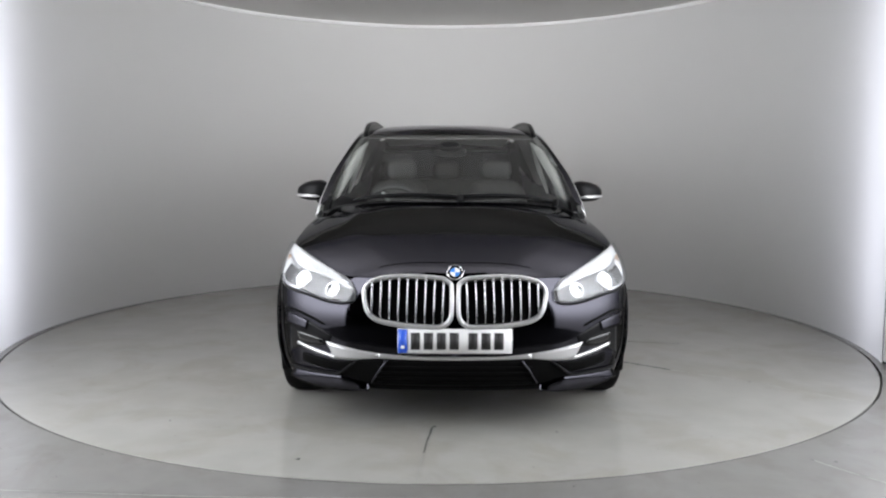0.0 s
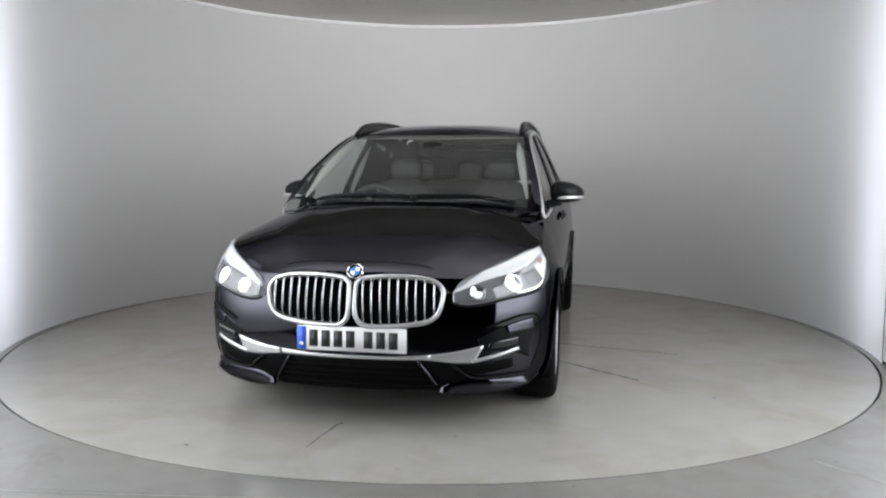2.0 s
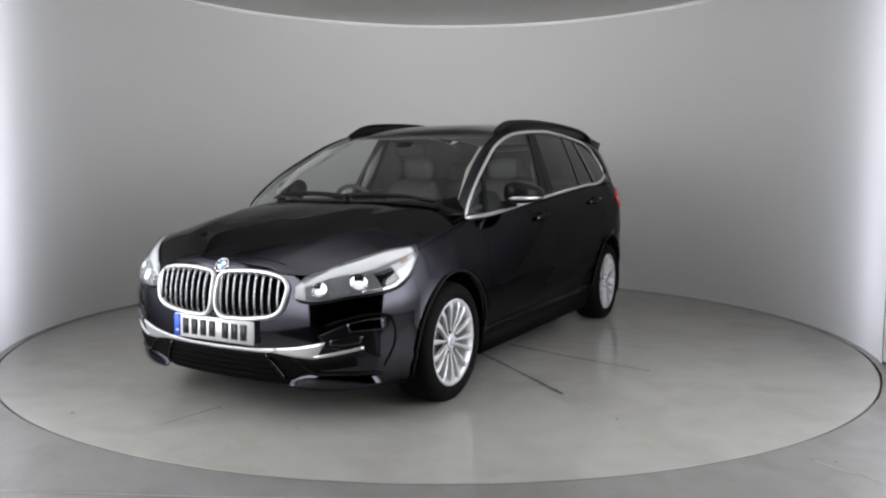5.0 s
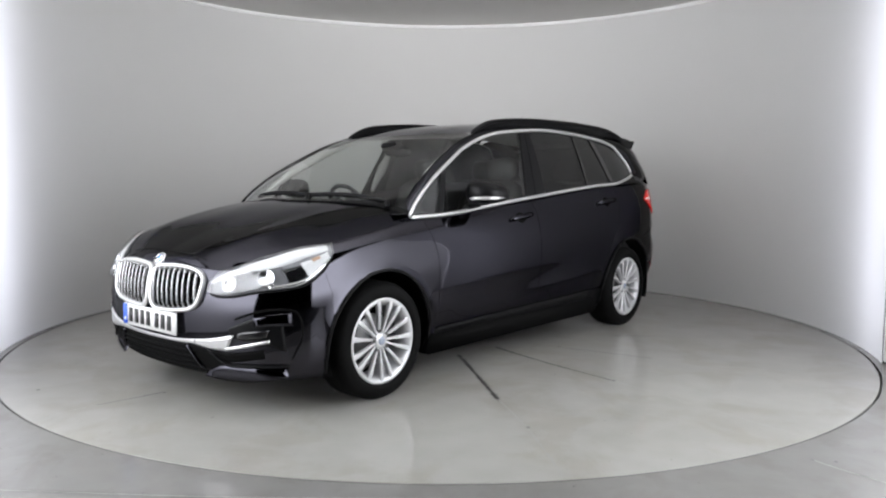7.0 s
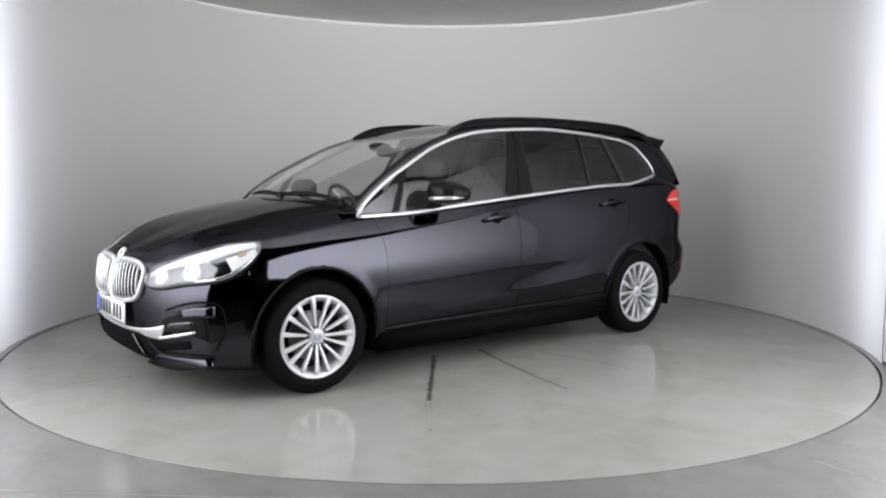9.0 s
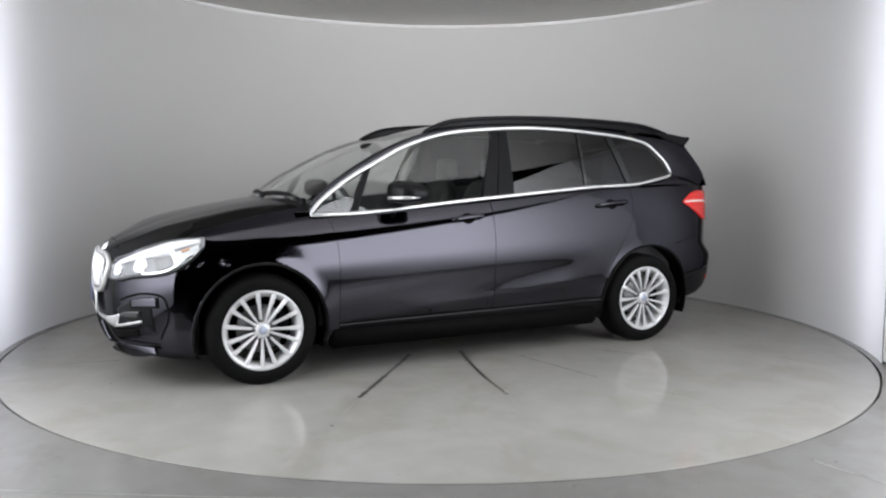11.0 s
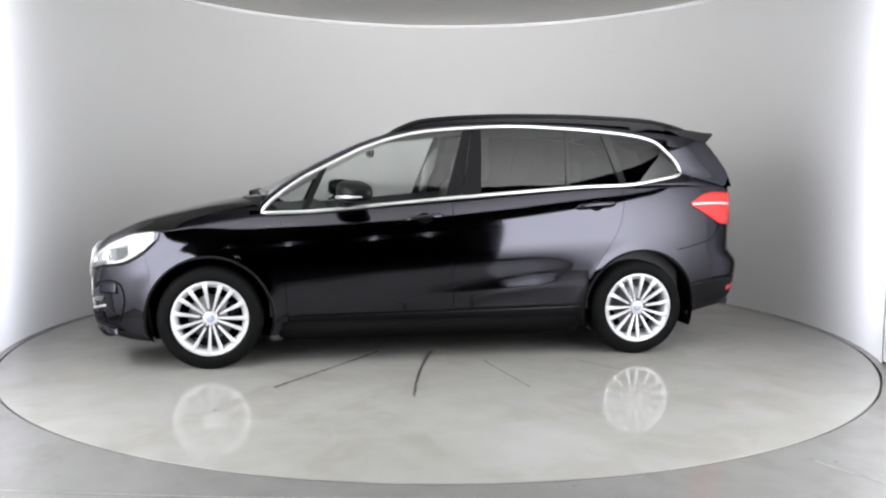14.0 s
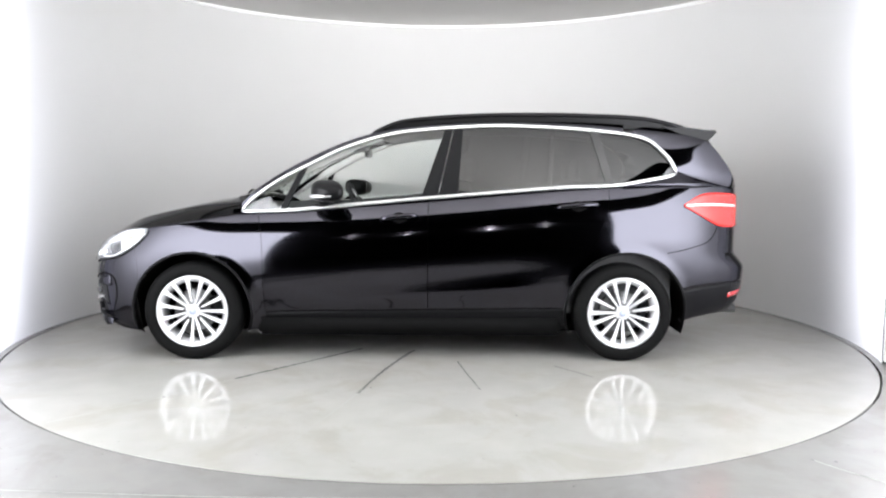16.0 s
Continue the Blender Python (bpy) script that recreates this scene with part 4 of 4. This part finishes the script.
both("bumper_channel", lambda: line([(0.60, 0.492), (0.68, 0.524), (0.77, 0.546), (0.822, 0.535), (0.838, 0.48), (0.834, 0.39), (0.80, 0.29)], 0.012, 0.002, out=0.001, n=30), M_VOID, "curved black channel round the fog lamp")

# headlamps
sA, sD = s_of_y(0.462), s_at_x(1.705)
sB, sC = sA + (sD - sA) * 0.36, sA + (sD - sA) * 0.72
LAMP_TOP = [(sA, 0.87), (sA + 0.06, 0.955), (sB, 0.985), (sC, 0.985), (sD, 0.985)]
LAMP_LOW = [(sA, 0.795), (sA + 0.05, 0.772), (sB, 0.772), (sC, 0.748), (sC + (sD - sC) * 0.55, 0.815), (sD, 0.930)]
lamps = both("headlamp", lambda: patch(LAMP_TOP, LAMP_LOW, on_body, 0.002, n=36, m=12), M_LAMPBODY, "lit twin headlamp with clear lens and white brow")
low_at, top_at = spline(LAMP_LOW, 60), spline(LAMP_TOP, 60)
for sg, hl in zip((1, -1), lamps):
    f = lambda s, v, o: (lambda r: (Vector((r[0].x, sg * r[0].y, r[0].z)), Vector((r[1].x, sg * r[1].y, r[1].z))))(on_body(s, v, o))
    at = lambda t, w: (top_at[int(t * 59)] * (1 - w) + low_at[int(t * 59)] * w)
    strip = lambda ts, w0, w1, o, n=20, m=5: patch([tuple(at(t, w0(t))) for t in ts], [tuple(at(t, w1(t))) for t in ts], f, o, n=n, m=m)
    brow_w = lambda t: 0.16 + 0.30 * t
    part("dark_bezel", strip((0.02, 0.2, 0.4, 0.6), brow_w, lambda t: 0.97, 0.005), M_BEZEL, hl)
    part("brow", strip((0.04, 0.3, 0.6, 0.98), lambda t: 0.02, brow_w, 0.009, 24, 4), M_BROW, hl, "white lamp brow with a faint added glow")
    part("black_panel", strip((0.585, 0.65, 0.72), lambda t: brow_w(t) + 0.10, lambda t: 0.88, 0.007, 12, 4), M_GLOSSBLACK, hl)
    part("side_reflector", strip((0.72, 0.84, 0.95), lambda t: brow_w(t) + 0.05, lambda t: 0.95, 0.008, 12, 4), M_BROW, hl)
    part("chrome_lower_line", strip((0.45, 0.65, 0.90), lambda t: 0.90, lambda t: 0.98, 0.010, 20, 2), M_REFLECTOR, hl)
    part("amber_marker", strip((0.80, 0.87), lambda t: brow_w(t) + 0.04, lambda t: brow_w(t) + 0.16, 0.013, 5, 2), M_AMBER, hl)
    for t, w, r in ((0.22, 0.58, 0.034), (0.46, 0.62, 0.040)):
        p, q = f(*at(t, w), 0.007)
        m = Matrix.Translation(p) @ q.to_track_quat("Z", "Y").to_matrix().to_4x4()
        part("reflector_bowl", lathe([(0.004, 0.0), (r * 0.55, 0.002), (r * 0.85, 0.007), (r, 0.012), (r * 1.05, 0.011), (r * 1.06, -0.006)], 28, "z"), M_REFLECTOR, hl, "round chrome lamp bowl", at=m)
        part("lit_lens", lathe([(0.001, 0.006), (r * 0.45, 0.005), (r * 0.62, 0.002)], 24, "z"), M_LAMPON, hl, at=m @ pose(0, -r * 0.25, 0.003) @ Matrix.Diagonal((1.15, 0.7, 1.0, 1.0)))
    lens = part("lens", patch(LAMP_TOP, LAMP_LOW, f, 0.024, n=36, m=12, thick=0.022), M_LENS, hl, "clear headlamp lens")
    lens.visible_shadow = False
both("headlamp_seal", lambda: (lambda c: sweep([p for p, q in c], [q for p, q in c], 0.012, 0.006))([on_body(s, v - 0.012, 0.002) for s, v in spline(LAMP_LOW, 30)]), M_BLACK)

# front shut line of the bonnet
jb = int(np.argmin([abs(r[0][0] - 2.088) for r in BONNET]))
seam = [Vector(p) + Vector((0, 0, 0.0005)) for p in BONNET[jb][:20]]
part("bonnet_seam", sweep([Vector((p.x, -p.y, p.z)) for p in seam[:0:-1]] + seam, [(0.4, 0, 1)] * (2 * len(seam) - 1), 0.004, 0.0012), M_VOID, car)

# roundel on the bonnet
def roundel(m, r, parent):
    base = part("badge", lathe([(0.001, 0.004), (r * 0.96, 0.004), (r, 0.002), (r, -0.006)], 36, "z"), M_GLOSSBLACK, parent, "round blue and white badge", at=m)
    part("badge_ring", lathe([(r * 0.92, 0.004), (r * 0.94, 0.008), (r * 1.0, 0.008), (r * 1.03, 0.0)], 36, "z"), M_CHROME, base)
    for q in range(4):
        bm = bmesh.new()
        c = bm.verts.new((0, 0, 0.0055))
        vs = [bm.verts.new((r * 0.62 * math.cos(a), r * 0.62 * math.sin(a), 0.0055)) for a in np.linspace(q * math.pi / 2, (q + 1) * math.pi / 2, 8)]
        for u, v in zip(vs, vs[1:]):
            bm.faces.new((c, u, v))
        part("badge_quarter", bm, (M_ENAMEL, M_ROUNDEL)[q % 2], base)
    return base


roundel(Matrix.Translation((2.147, 0, 0.744)) @ Vector((0.80, 0, 0.60)).to_track_quat("Z", "Y").to_matrix().to_4x4(), 0.038, car)

# number plate with plain bars
plate = part("number_plate", box(bmesh.new(), -0.006, 0.004, -0.26, 0.26, -0.0565, 0.0565, 0.002), M_PLATE, car, "white front number plate with plain dark bars", at=pose(2.218, 0, 0.440, 0, -1.5, 0))
part("blue_band", box(bmesh.new(), 0.0042, 0.0062, -0.258, -0.216, -0.054, 0.054), M_BLUE, plate)
part("band_mark", box(bmesh.new(), 0.0064, 0.0072, -0.246, -0.228, -0.034, -0.020), M_PLATE, plate)
for i, y in enumerate((-0.180, -0.121, -0.062, -0.003, 0.082, 0.141, 0.200)):
    part("plate_bar", box(bmesh.new(), 0.0042, 0.0056, y - 0.021, y + 0.021, -0.0385, 0.0385, 0.0006), M_INK, plate)

# wipers and cowl
rows = []
for y in np.linspace(-0.74, 0.74, 41):
    a = abs(y) / 0.76
    bx, bz = float(np.interp(abs(y), back[:, 1], back[:, 0])), float(np.interp(abs(y), back[:, 1], back[:, 2]))
    rows.append([(bx + 0.01, y, bz - 0.004), (bx - 0.03, y, bz - 0.010), (bx - 0.09, y, bz + 0.010)])
part("cowl", grid(rows), M_BLACK, car, "black plastic cowl under the windscreen")
for y0, y1 in ((0.62, 0.02), (0.05, -0.58)):
    pts = []
    for w in np.linspace(0, 1, 14):
        y = y0 + (y1 - y0) * w
        x = float(np.interp(abs(y), back[:, 1], back[:, 0])) - 0.055 - 0.03 * math.sin(math.pi * w)
        pts.append((x, y, float(np.interp(abs(y), back[:, 1], back[:, 2])) + 0.026 + 0.012 * math.sin(math.pi * w)))
    wp = part("wiper", sweep(pts, [(0.4, 0, 1)] * 14, 0.020, 0.016), M_BLACK, car, "black windscreen wiper")
    part("wiper_pivot", lathe([(0.001, 0.02), (0.018, 0.016), (0.022, -0.02)], 16, "z"), M_BLACK, wp, at=Matrix.Translation(pts[0]))

# door mirrors
def blob(c, r, e=2.6, n=28, m=16):
    rows = []
    f = lambda v: math.copysign(abs(v) ** (2 / e), v)
    for j in range(m + 1):
        b = -math.pi / 2 + math.pi * j / m
        rows.append([(c[0] + r[0] * f(math.cos(b)) * f(math.cos(2 * math.pi * i / n)), c[1] + r[1] * f(math.cos(b)) * f(math.sin(2 * math.pi * i / n)), c[2] + r[2] * f(math.sin(b))) for i in range(n)])
    bm = grid(rows, closed=True)
    bmesh.ops.remove_doubles(bm, verts=bm.verts, dist=1e-5)
    return bm


def mirror_cap():
    bm = blob((0.520, 0.908, 1.090), (0.098, 0.108, 0.072), 3.0)
    for v in bm.verts:
        k = (v.co.y - 0.81) / 0.19
        v.co.z += (1.05 - v.co.z) * 0.30 * max(0, k) ** 2
        v.co.x -= 0.05 * max(0, k) ** 2 - 0.012
    return bm


caps = both("door_mirror", mirror_cap, M_SATINBLACK, "black door mirror with bright indicator strip")
for sg, cp in zip((1, -1), caps):
    bm = sweep([(0.612, sg * 0.850, 1.050), (0.620, sg * 0.880, 1.052), (0.614, sg * 0.92, 1.054), (0.590, sg * 0.965, 1.055), (0.545, sg * 1.000, 1.056), (0.475, sg * 1.014, 1.057)], [(1, 0.3 * sg, 0), (1, 0.3 * sg, 0), (1, 0.5 * sg, 0), (0.8, sg, 0), (0.5, sg, 0), (0.2, sg, 0)], 0.022, 0.012)
    part("indicator_strip", bm, M_SATIN, cp)
    part("mirror_glass", box(bmesh.new(), 0.438, 0.442, min(sg * 0.83, sg * 0.955), max(sg * 0.83, sg * 0.955), 1.045, 1.125, 0.001), M_REFLECTOR, cp)
    part("mirror_arm", sweep([(0.56, sg * 0.785, 1.005), (0.55, sg * 0.82, 1.018), (0.54, sg * 0.87, 1.030)], [(1, 0, 0.3)] * 3, 0.05, 0.03, taper=False), M_BLACK, cp)
    part("mirror_foot", sweep([(0.63, sg * 0.800, 0.985), (0.56, sg * 0.806, 1.005), (0.49, sg * 0.806, 1.0)], [(0, sg, 0.2)] * 3, 0.05, 0.012), M_BLACK, cp)

# door handles
for x0, x1, z0, z1 in ((0.19, -0.055, 0.906, 0.930), (-0.935, -1.215, 0.984, 1.006)):
    for sg in (1, -1):
        pts = []
        for w in np.linspace(0, 1, 12):
            p, q = on_side(x0 + (x1 - x0) * w, z0 + (z1 - z0) * w, 0.004 + 0.022 * math.sin(math.pi * w) ** 0.5)
            pts.append(((p.x, sg * p.y, p.z), (q.x, sg * q.y, q.z)))
        h = part("door_handle", sweep([p for p, q in pts], [q for p, q in pts], 0.030, 0.014), M_PAINT, car, "black pull handle")
        cx, cz = (x0 + x1) / 2, (z0 + z1) / 2
        p, q = on_side(cx, cz, 0.001)
        # flat black patch on the door, painting the shade of a hollow behind the handle
        part("handle_shade_patch", patch([(cx + 0.055, cz + 0.012), (cx, cz + 0.034), (cx - 0.055, cz + 0.012)], [(cx + 0.055, cz - 0.012), (cx, cz - 0.034), (cx - 0.055, cz - 0.012)], lambda x, z, o: (lambda r: (Vector((r[0].x, sg * r[0].y, r[0].z)), Vector((r[1].x, sg * r[1].y, r[1].z))))(on_side(x, z, o)), 0.0015, n=10, m=4, thick=0.004), M_VOID, h)

# tail lamps, reflectors, tailpipe
sT0, sT1 = s_at_x(-1.775), s_of_y(0.60, False)
sTm = sT0 + (sT1 - sT0) * 0.25
tails = both("tail_lamp", lambda: patch([(sT0, 0.862), (sTm, 0.930), (sT0 + (sT1 - sT0) * 0.5, 0.945), (sT1, 0.945)], [(sT0, 0.845), (sTm, 0.755), (sT0 + (sT1 - sT0) * 0.55, 0.690), (sT1, 0.690)], on_body, 0.010, n=30, m=10), M_REDLENS, "lit red wrap-round tail lamp")
for sg, tl in zip((1, -1), tails):
    f = lambda s, v, o: (lambda r: (Vector((r[0].x, sg * r[0].y, r[0].z)), Vector((r[1].x, sg * r[1].y, r[1].z))))(on_body(s, v, o))
    part("lamp_line", patch([(sT0 + 0.01, 0.858), (sTm, 0.862), (sT1, 0.862)], [(sT0 + 0.01, 0.846), (sTm, 0.846), (sT1, 0.846)], f, 0.013, n=24, m=2, thick=0.006), mat("pale_lamp_line", (0.8, 0.55, 0.52), 0.2, coat=1.0), tl)
sR0, sR1 = s_at_x(-2.10), s_of_y(0.52, False)
both("rear_reflector", lambda: patch([(sR0, 0.165), (sR1, 0.180)], [(sR0, 0.130), (sR1, 0.150)], on_body, 0.006, n=12, m=3), M_REDDARK, "narrow red rear reflector with a faint added glow")
both("tailpipe", lambda: (lambda b: (bmesh.ops.translate(b, verts=b.verts, vec=(-2.165, 0.52, 0.29)), b)[1])(lathe([(0.022, 0.0), (0.027, -0.05), (0.030, -0.055), (0.030, 0.06)], 24, "x")), M_DISK, "polished tailpipe")
pts = [on_side(x, z, 0.0008) for x, z in spline([(-1.64, 0.700), (-1.80, 0.735), (-1.925, 0.78), (-1.98, 0.85), (-1.995, 0.91)], 24)]
for sg in (1, -1):
    part("bumper_seam", sweep([(p.x, sg * p.y, p.z) for p, q in pts], [(q.x, sg * q.y, q.z) for p, q in pts], 0.005, 0.0012), M_VOID, car)
fin = blob((-1.50, 0.0, 1.585), (0.07, 0.018, 0.045), 2.2, 16, 10)
part("aerial_fin", fin, M_GLOSSBLACK, car)

# ---- cabin ----
bm = grid([[(p[0], p[1], p[2] - 0.035) for p in r] for r in across(np.linspace(HEADER_X - 0.02, -1.9, 20), np.linspace(HEADER_X - 0.05, -1.88, 20))], both=True)
part("headliner", bm, M_LINER, car, "pale cloth headliner")
for sg in (1, -1):
    rows = [[(x, sg * 0.80, 0.30), (x, sg * 0.775, 0.55), (x, sg * (float(f_low(x)[0]) - 0.025), float(f_low(x)[1]) - 0.004), (x, sg * (float(f_low(x)[0]) - 0.004), float(f_low(x)[1]))] for x in np.linspace(1.04, -1.70, 30)]
    part("door_lining", grid(rows), M_TRIMIN, car)
    inner_p = [(0.96, sg * 0.69, 1.055), (0.75, sg * 0.645, 1.205), (0.5, sg * 0.60, 1.335), (0.26, sg * 0.565, 1.415)]
    part("pillar_lining", sweep(inner_p, [(0.4, -sg, 0.3)] * 4, 0.06, 0.02), M_LINER, car, "pale windscreen pillar lining")
    part("centre_pillar_lining", sweep([(-0.14, sg * 0.745, 1.06), (-0.20, sg * 0.70, 1.25), (-0.27, sg * 0.62, 1.47)], [(0, -sg, 0.2)] * 3, 0.10, 0.03), M_LINER, car)
rows = []
for y in np.linspace(-0.76, 0.76, 25):
    hump = 0.045 * math.exp(-((y + 0.37) / 0.17) ** 2)
    rows.append([(1.16, y, 0.985 - 0.02 * abs(y)), (0.95, y, 0.975), (0.75, y, 0.965 + hump), (0.66, y, 0.93 + hump), (0.60, y, 0.85), (0.62, y, 0.66), (0.70, y, 0.50)])
part("dashboard", grid(rows), M_TRIMIN, car, "dark dashboard")
wheel_m = Matrix.Translation((0.46, -0.37, 0.95)) @ Matrix.Rotation(radians(-66), 4, "Y")
ring_rows = []
for i in range(49):
    a = 2 * math.pi * i / 48
    ring_rows.append([((0.18 + 0.016 * math.cos(b)) * math.cos(a), (0.18 + 0.016 * math.cos(b)) * math.sin(a), 0.016 * math.sin(b)) for b in np.linspace(0, 2 * math.pi, 11)])
steer = part("steering_wheel", grid(ring_rows), M_TRIMIN, car, "dark leather steering wheel", at=wheel_m)
part("steering_hub", blob((0, 0, 0.02), (0.07, 0.075, 0.03), 2.6, 20, 10), M_TRIMIN, steer)
for a in (0, 120, 240):
    c, s = math.cos(radians(a + 90)), math.sin(radians(a + 90))
    part("steering_spoke", sweep([(0.05 * c, 0.05 * s, 0.015), (0.12 * c, 0.12 * s, 0.008), (0.175 * c, 0.175 * s, 0.0)], [(0, 0, 1)] * 3, 0.03, 0.012), M_SATIN, steer)


def seat(name, x, y, width, bench=False):
    c = part(name, blob((x + 0.12, y, 0.52), (0.28, width / 2, 0.09), 3.2), M_LEATHER, car, "grey leather " + ("rear bench" if bench else "front seat"))
    b = blob((0, 0, 0.32), (0.085, width / 2, 0.34), 3.4)
    bmesh.ops.transform(b, verts=b.verts, matrix=Matrix.Translation((x - 0.13, y, 0.52)) @ Matrix.Rotation(radians(-15), 4, "Y"))
    part("seat_back", b, M_LEATHER, c)
    for yy in ((y,) if not bench else (y - 0.42, y, y + 0.42)):
        part("headrest", blob((x - 0.335, yy, 1.235), (0.055, 0.125, 0.085), 3.0), M_LEATHER, c)


seat("front_seat", -0.06, 0.37, 0.50)
seat("front_seat", -0.06, -0.37, 0.50)
seat("rear_seat", -0.88, 0.0, 1.25, True)
mir = part("rear_view_mirror", blob((0.34, 0.0, 1.350), (0.025, 0.115, 0.034), 3.0), M_BLACK, car, "black rear-view mirror")
part("sensor_shroud", blob((0.40, 0.0, 1.386), (0.070, 0.075, 0.030), 2.4), M_BLACK, mir)


# ---- marks on the floor ----
def crack(name, pts, w0, w1, parent, seed, z=0.0012, rough=1.0):
    """A thin uneven line of dark filler lying in the coating."""
    rnd = random.Random(seed)
    c = spline(pts, max(8, int(40 * len(pts))))
    bm = bmesh.new()
    va = []
    for i, p in enumerate(c):
        t = i / (len(c) - 1)
        a, b = c[max(i - 1, 0)], c[min(i + 1, len(c) - 1)]
        d = (b - a) / np.linalg.norm(b - a)
        nrm = np.array([-d[1], d[0]])
        w = (w0 + (w1 - w0) * t) * (1 + rough * rnd.uniform(-0.7, 0.9))
        q = p + nrm * rnd.uniform(-0.004, 0.004) * rough
        va.append((bm.verts.new((*(q + nrm * w / 2), z)), bm.verts.new((*(q - nrm * w / 2), z))))
    for (a, b), (c2, d2) in zip(va, va[1:]):
        bm.faces.new((a, b, d2, c2))
    return part(name, bm, M_CRACK if rough > 0.5 else M_SEAM, parent, smooth=False)


part("edge_band", lathe([(DISC_R - 0.0065, -0.0028), (DISC_R - 0.003, -0.005), (DISC_R - 0.003, -0.028)], 160, "z"), M_GAP, turntable, "dark worn rubber edge band", smooth=False)
M_SEAM = mat("faint_seam", (0.17, 0.167, 0.158), 0.5)
crack("crack", [(0.62, -0.52), (0.79, -0.655), (1.15, -0.950), (1.43, -1.180)], 0.022, 0.018, turntable, 1, rough=1.3)
crack("seam", [(1.43, -1.180), (1.80, -1.46), (2.25, -1.865)], 0.005, 0.004, turntable, 2, rough=0.3)
crack("crack", [(0.66, -0.16), (0.80, -0.209), (1.32, -0.350), (1.72, -0.43)], 0.019, 0.011, turntable, 3, rough=1.2)
crack("seam", [(1.72, -0.43), (2.2, -0.56), (2.88, -0.744)], 0.004, 0.003, turntable, 4, rough=0.3)
crack("crack", [(0.98, 0.129), (1.30, 0.18), (1.64, 0.242)], 0.008, 0.006, turntable, 5)
crack("crack", [(1.087, 0.731), (1.22, 0.83), (1.357, 0.927)], 0.009, 0.007, turntable, 6)
crack("crack", [(-0.030, -2.29), (-0.05, -2.45), (-0.066, -2.63)], 0.010, 0.004, turntable, 7)
crack("seam", [(-0.066, -2.63), (-0.09, -2.93)], 0.004, 0.003, turntable, 8, rough=0.3)
for i, (x, y, r) in enumerate(((-0.59, -2.704, 0.012), (1.81, -1.46, 0.010), (-0.02, -2.28, 0.012), (1.61, -0.37, 0.008), (0.55, -2.35, 0.008), (2.1, 0.4, 0.007), (-1.3, -2.2, 0.006))):
    bm = bmesh.new()
    rnd = random.Random(i + 40)
    vs = [bm.verts.new((x + r * rnd.uniform(0.6, 1.1) * math.cos(a), y + r * rnd.uniform(0.6, 1.1) * math.sin(a), 0.0014)) for a in np.linspace(0, 2 * math.pi, 9)[:-1]]
    bm.faces.new(vs)
    part("chip", bm, M_CRACK, turntable, smooth=False)
floor_ob = bpy.data.objects["floor"]
for i, (x, y, r) in enumerate(((1.67, -2.719, 0.010), (0.523, -2.985, 0.006), (1.581, -2.70, 0.008), (-1.10, -3.06, 0.006), (-1.50, -2.90, 0.005), (1.9, -2.6, 0.005))):
    bm = bmesh.new()
    rnd = random.Random(i + 80)
    vs = [bm.verts.new((x + r * rnd.uniform(0.6, 1.1) * math.cos(a), y + r * rnd.uniform(0.6, 1.1) * math.sin(a), 0.0014)) for a in np.linspace(0, 2 * math.pi, 9)[:-1]]
    bm.faces.new(vs)
    part("chip", bm, M_CRACK, floor_ob, smooth=False)
crack("seam", [(-3.2, -2.96), (-1.65, -3.034), (-0.84, -3.09), (0.2, -3.105), (1.6, -3.15), (3.0, -3.2)], 0.008, 0.006, floor_ob, 11, rough=0.45)
crack("seam", [(1.58, -2.70), (1.675, -2.843), (1.751, -2.94), (1.9, -3.1)], 0.006, 0.005, floor_ob, 12, rough=0.45)


# ---- spotlights of the studio ----
first = None
for x in sorted({p[0] for p in FLOODS}):
    m = pose(x, -4.75, 0)
    if first is None:
        first = new("hanging_spotlights")
        first.matrix_world = m
        tagged(first, "two small lit spotlights on a dark hanging rod", "spotlight", "spotlights over the open front")
        part("rod", lathe([(0.001, 4.2), (0.012, 4.2), (0.012, 1.9), (0.001, 1.9)], 12, "z"), M_LOWER, first)
        for z in (1.95, 2.2):
            head = part("lamp_head", lathe([(0.001, -0.06), (0.035, -0.06), (0.05, 0.02), (0.048, 0.02), (0.03, 0.0)], 20), M_LOWER, first, at=pose(0, 0.07, z))
            part("led_face", lathe([(0.001, 0.012), (0.030, 0.012)], 20), M_LED, head, "small lit lamp face")
    else:
        copy_thing(first, m)


def motions():
    walk(turntable, [(t, pose(0, 0, 0, 0, 0, a + 90)) for t, a in HEADING])
    rows = []
    for t, a in HEADING:
        c, s = math.cos(radians(a)), math.sin(radians(a))
        rows.append((t, pose(c * CAR_X - s * CAR_Y, s * CAR_X + c * CAR_Y, 0, 0, 0, a)))
    walk(car, rows)


motions()
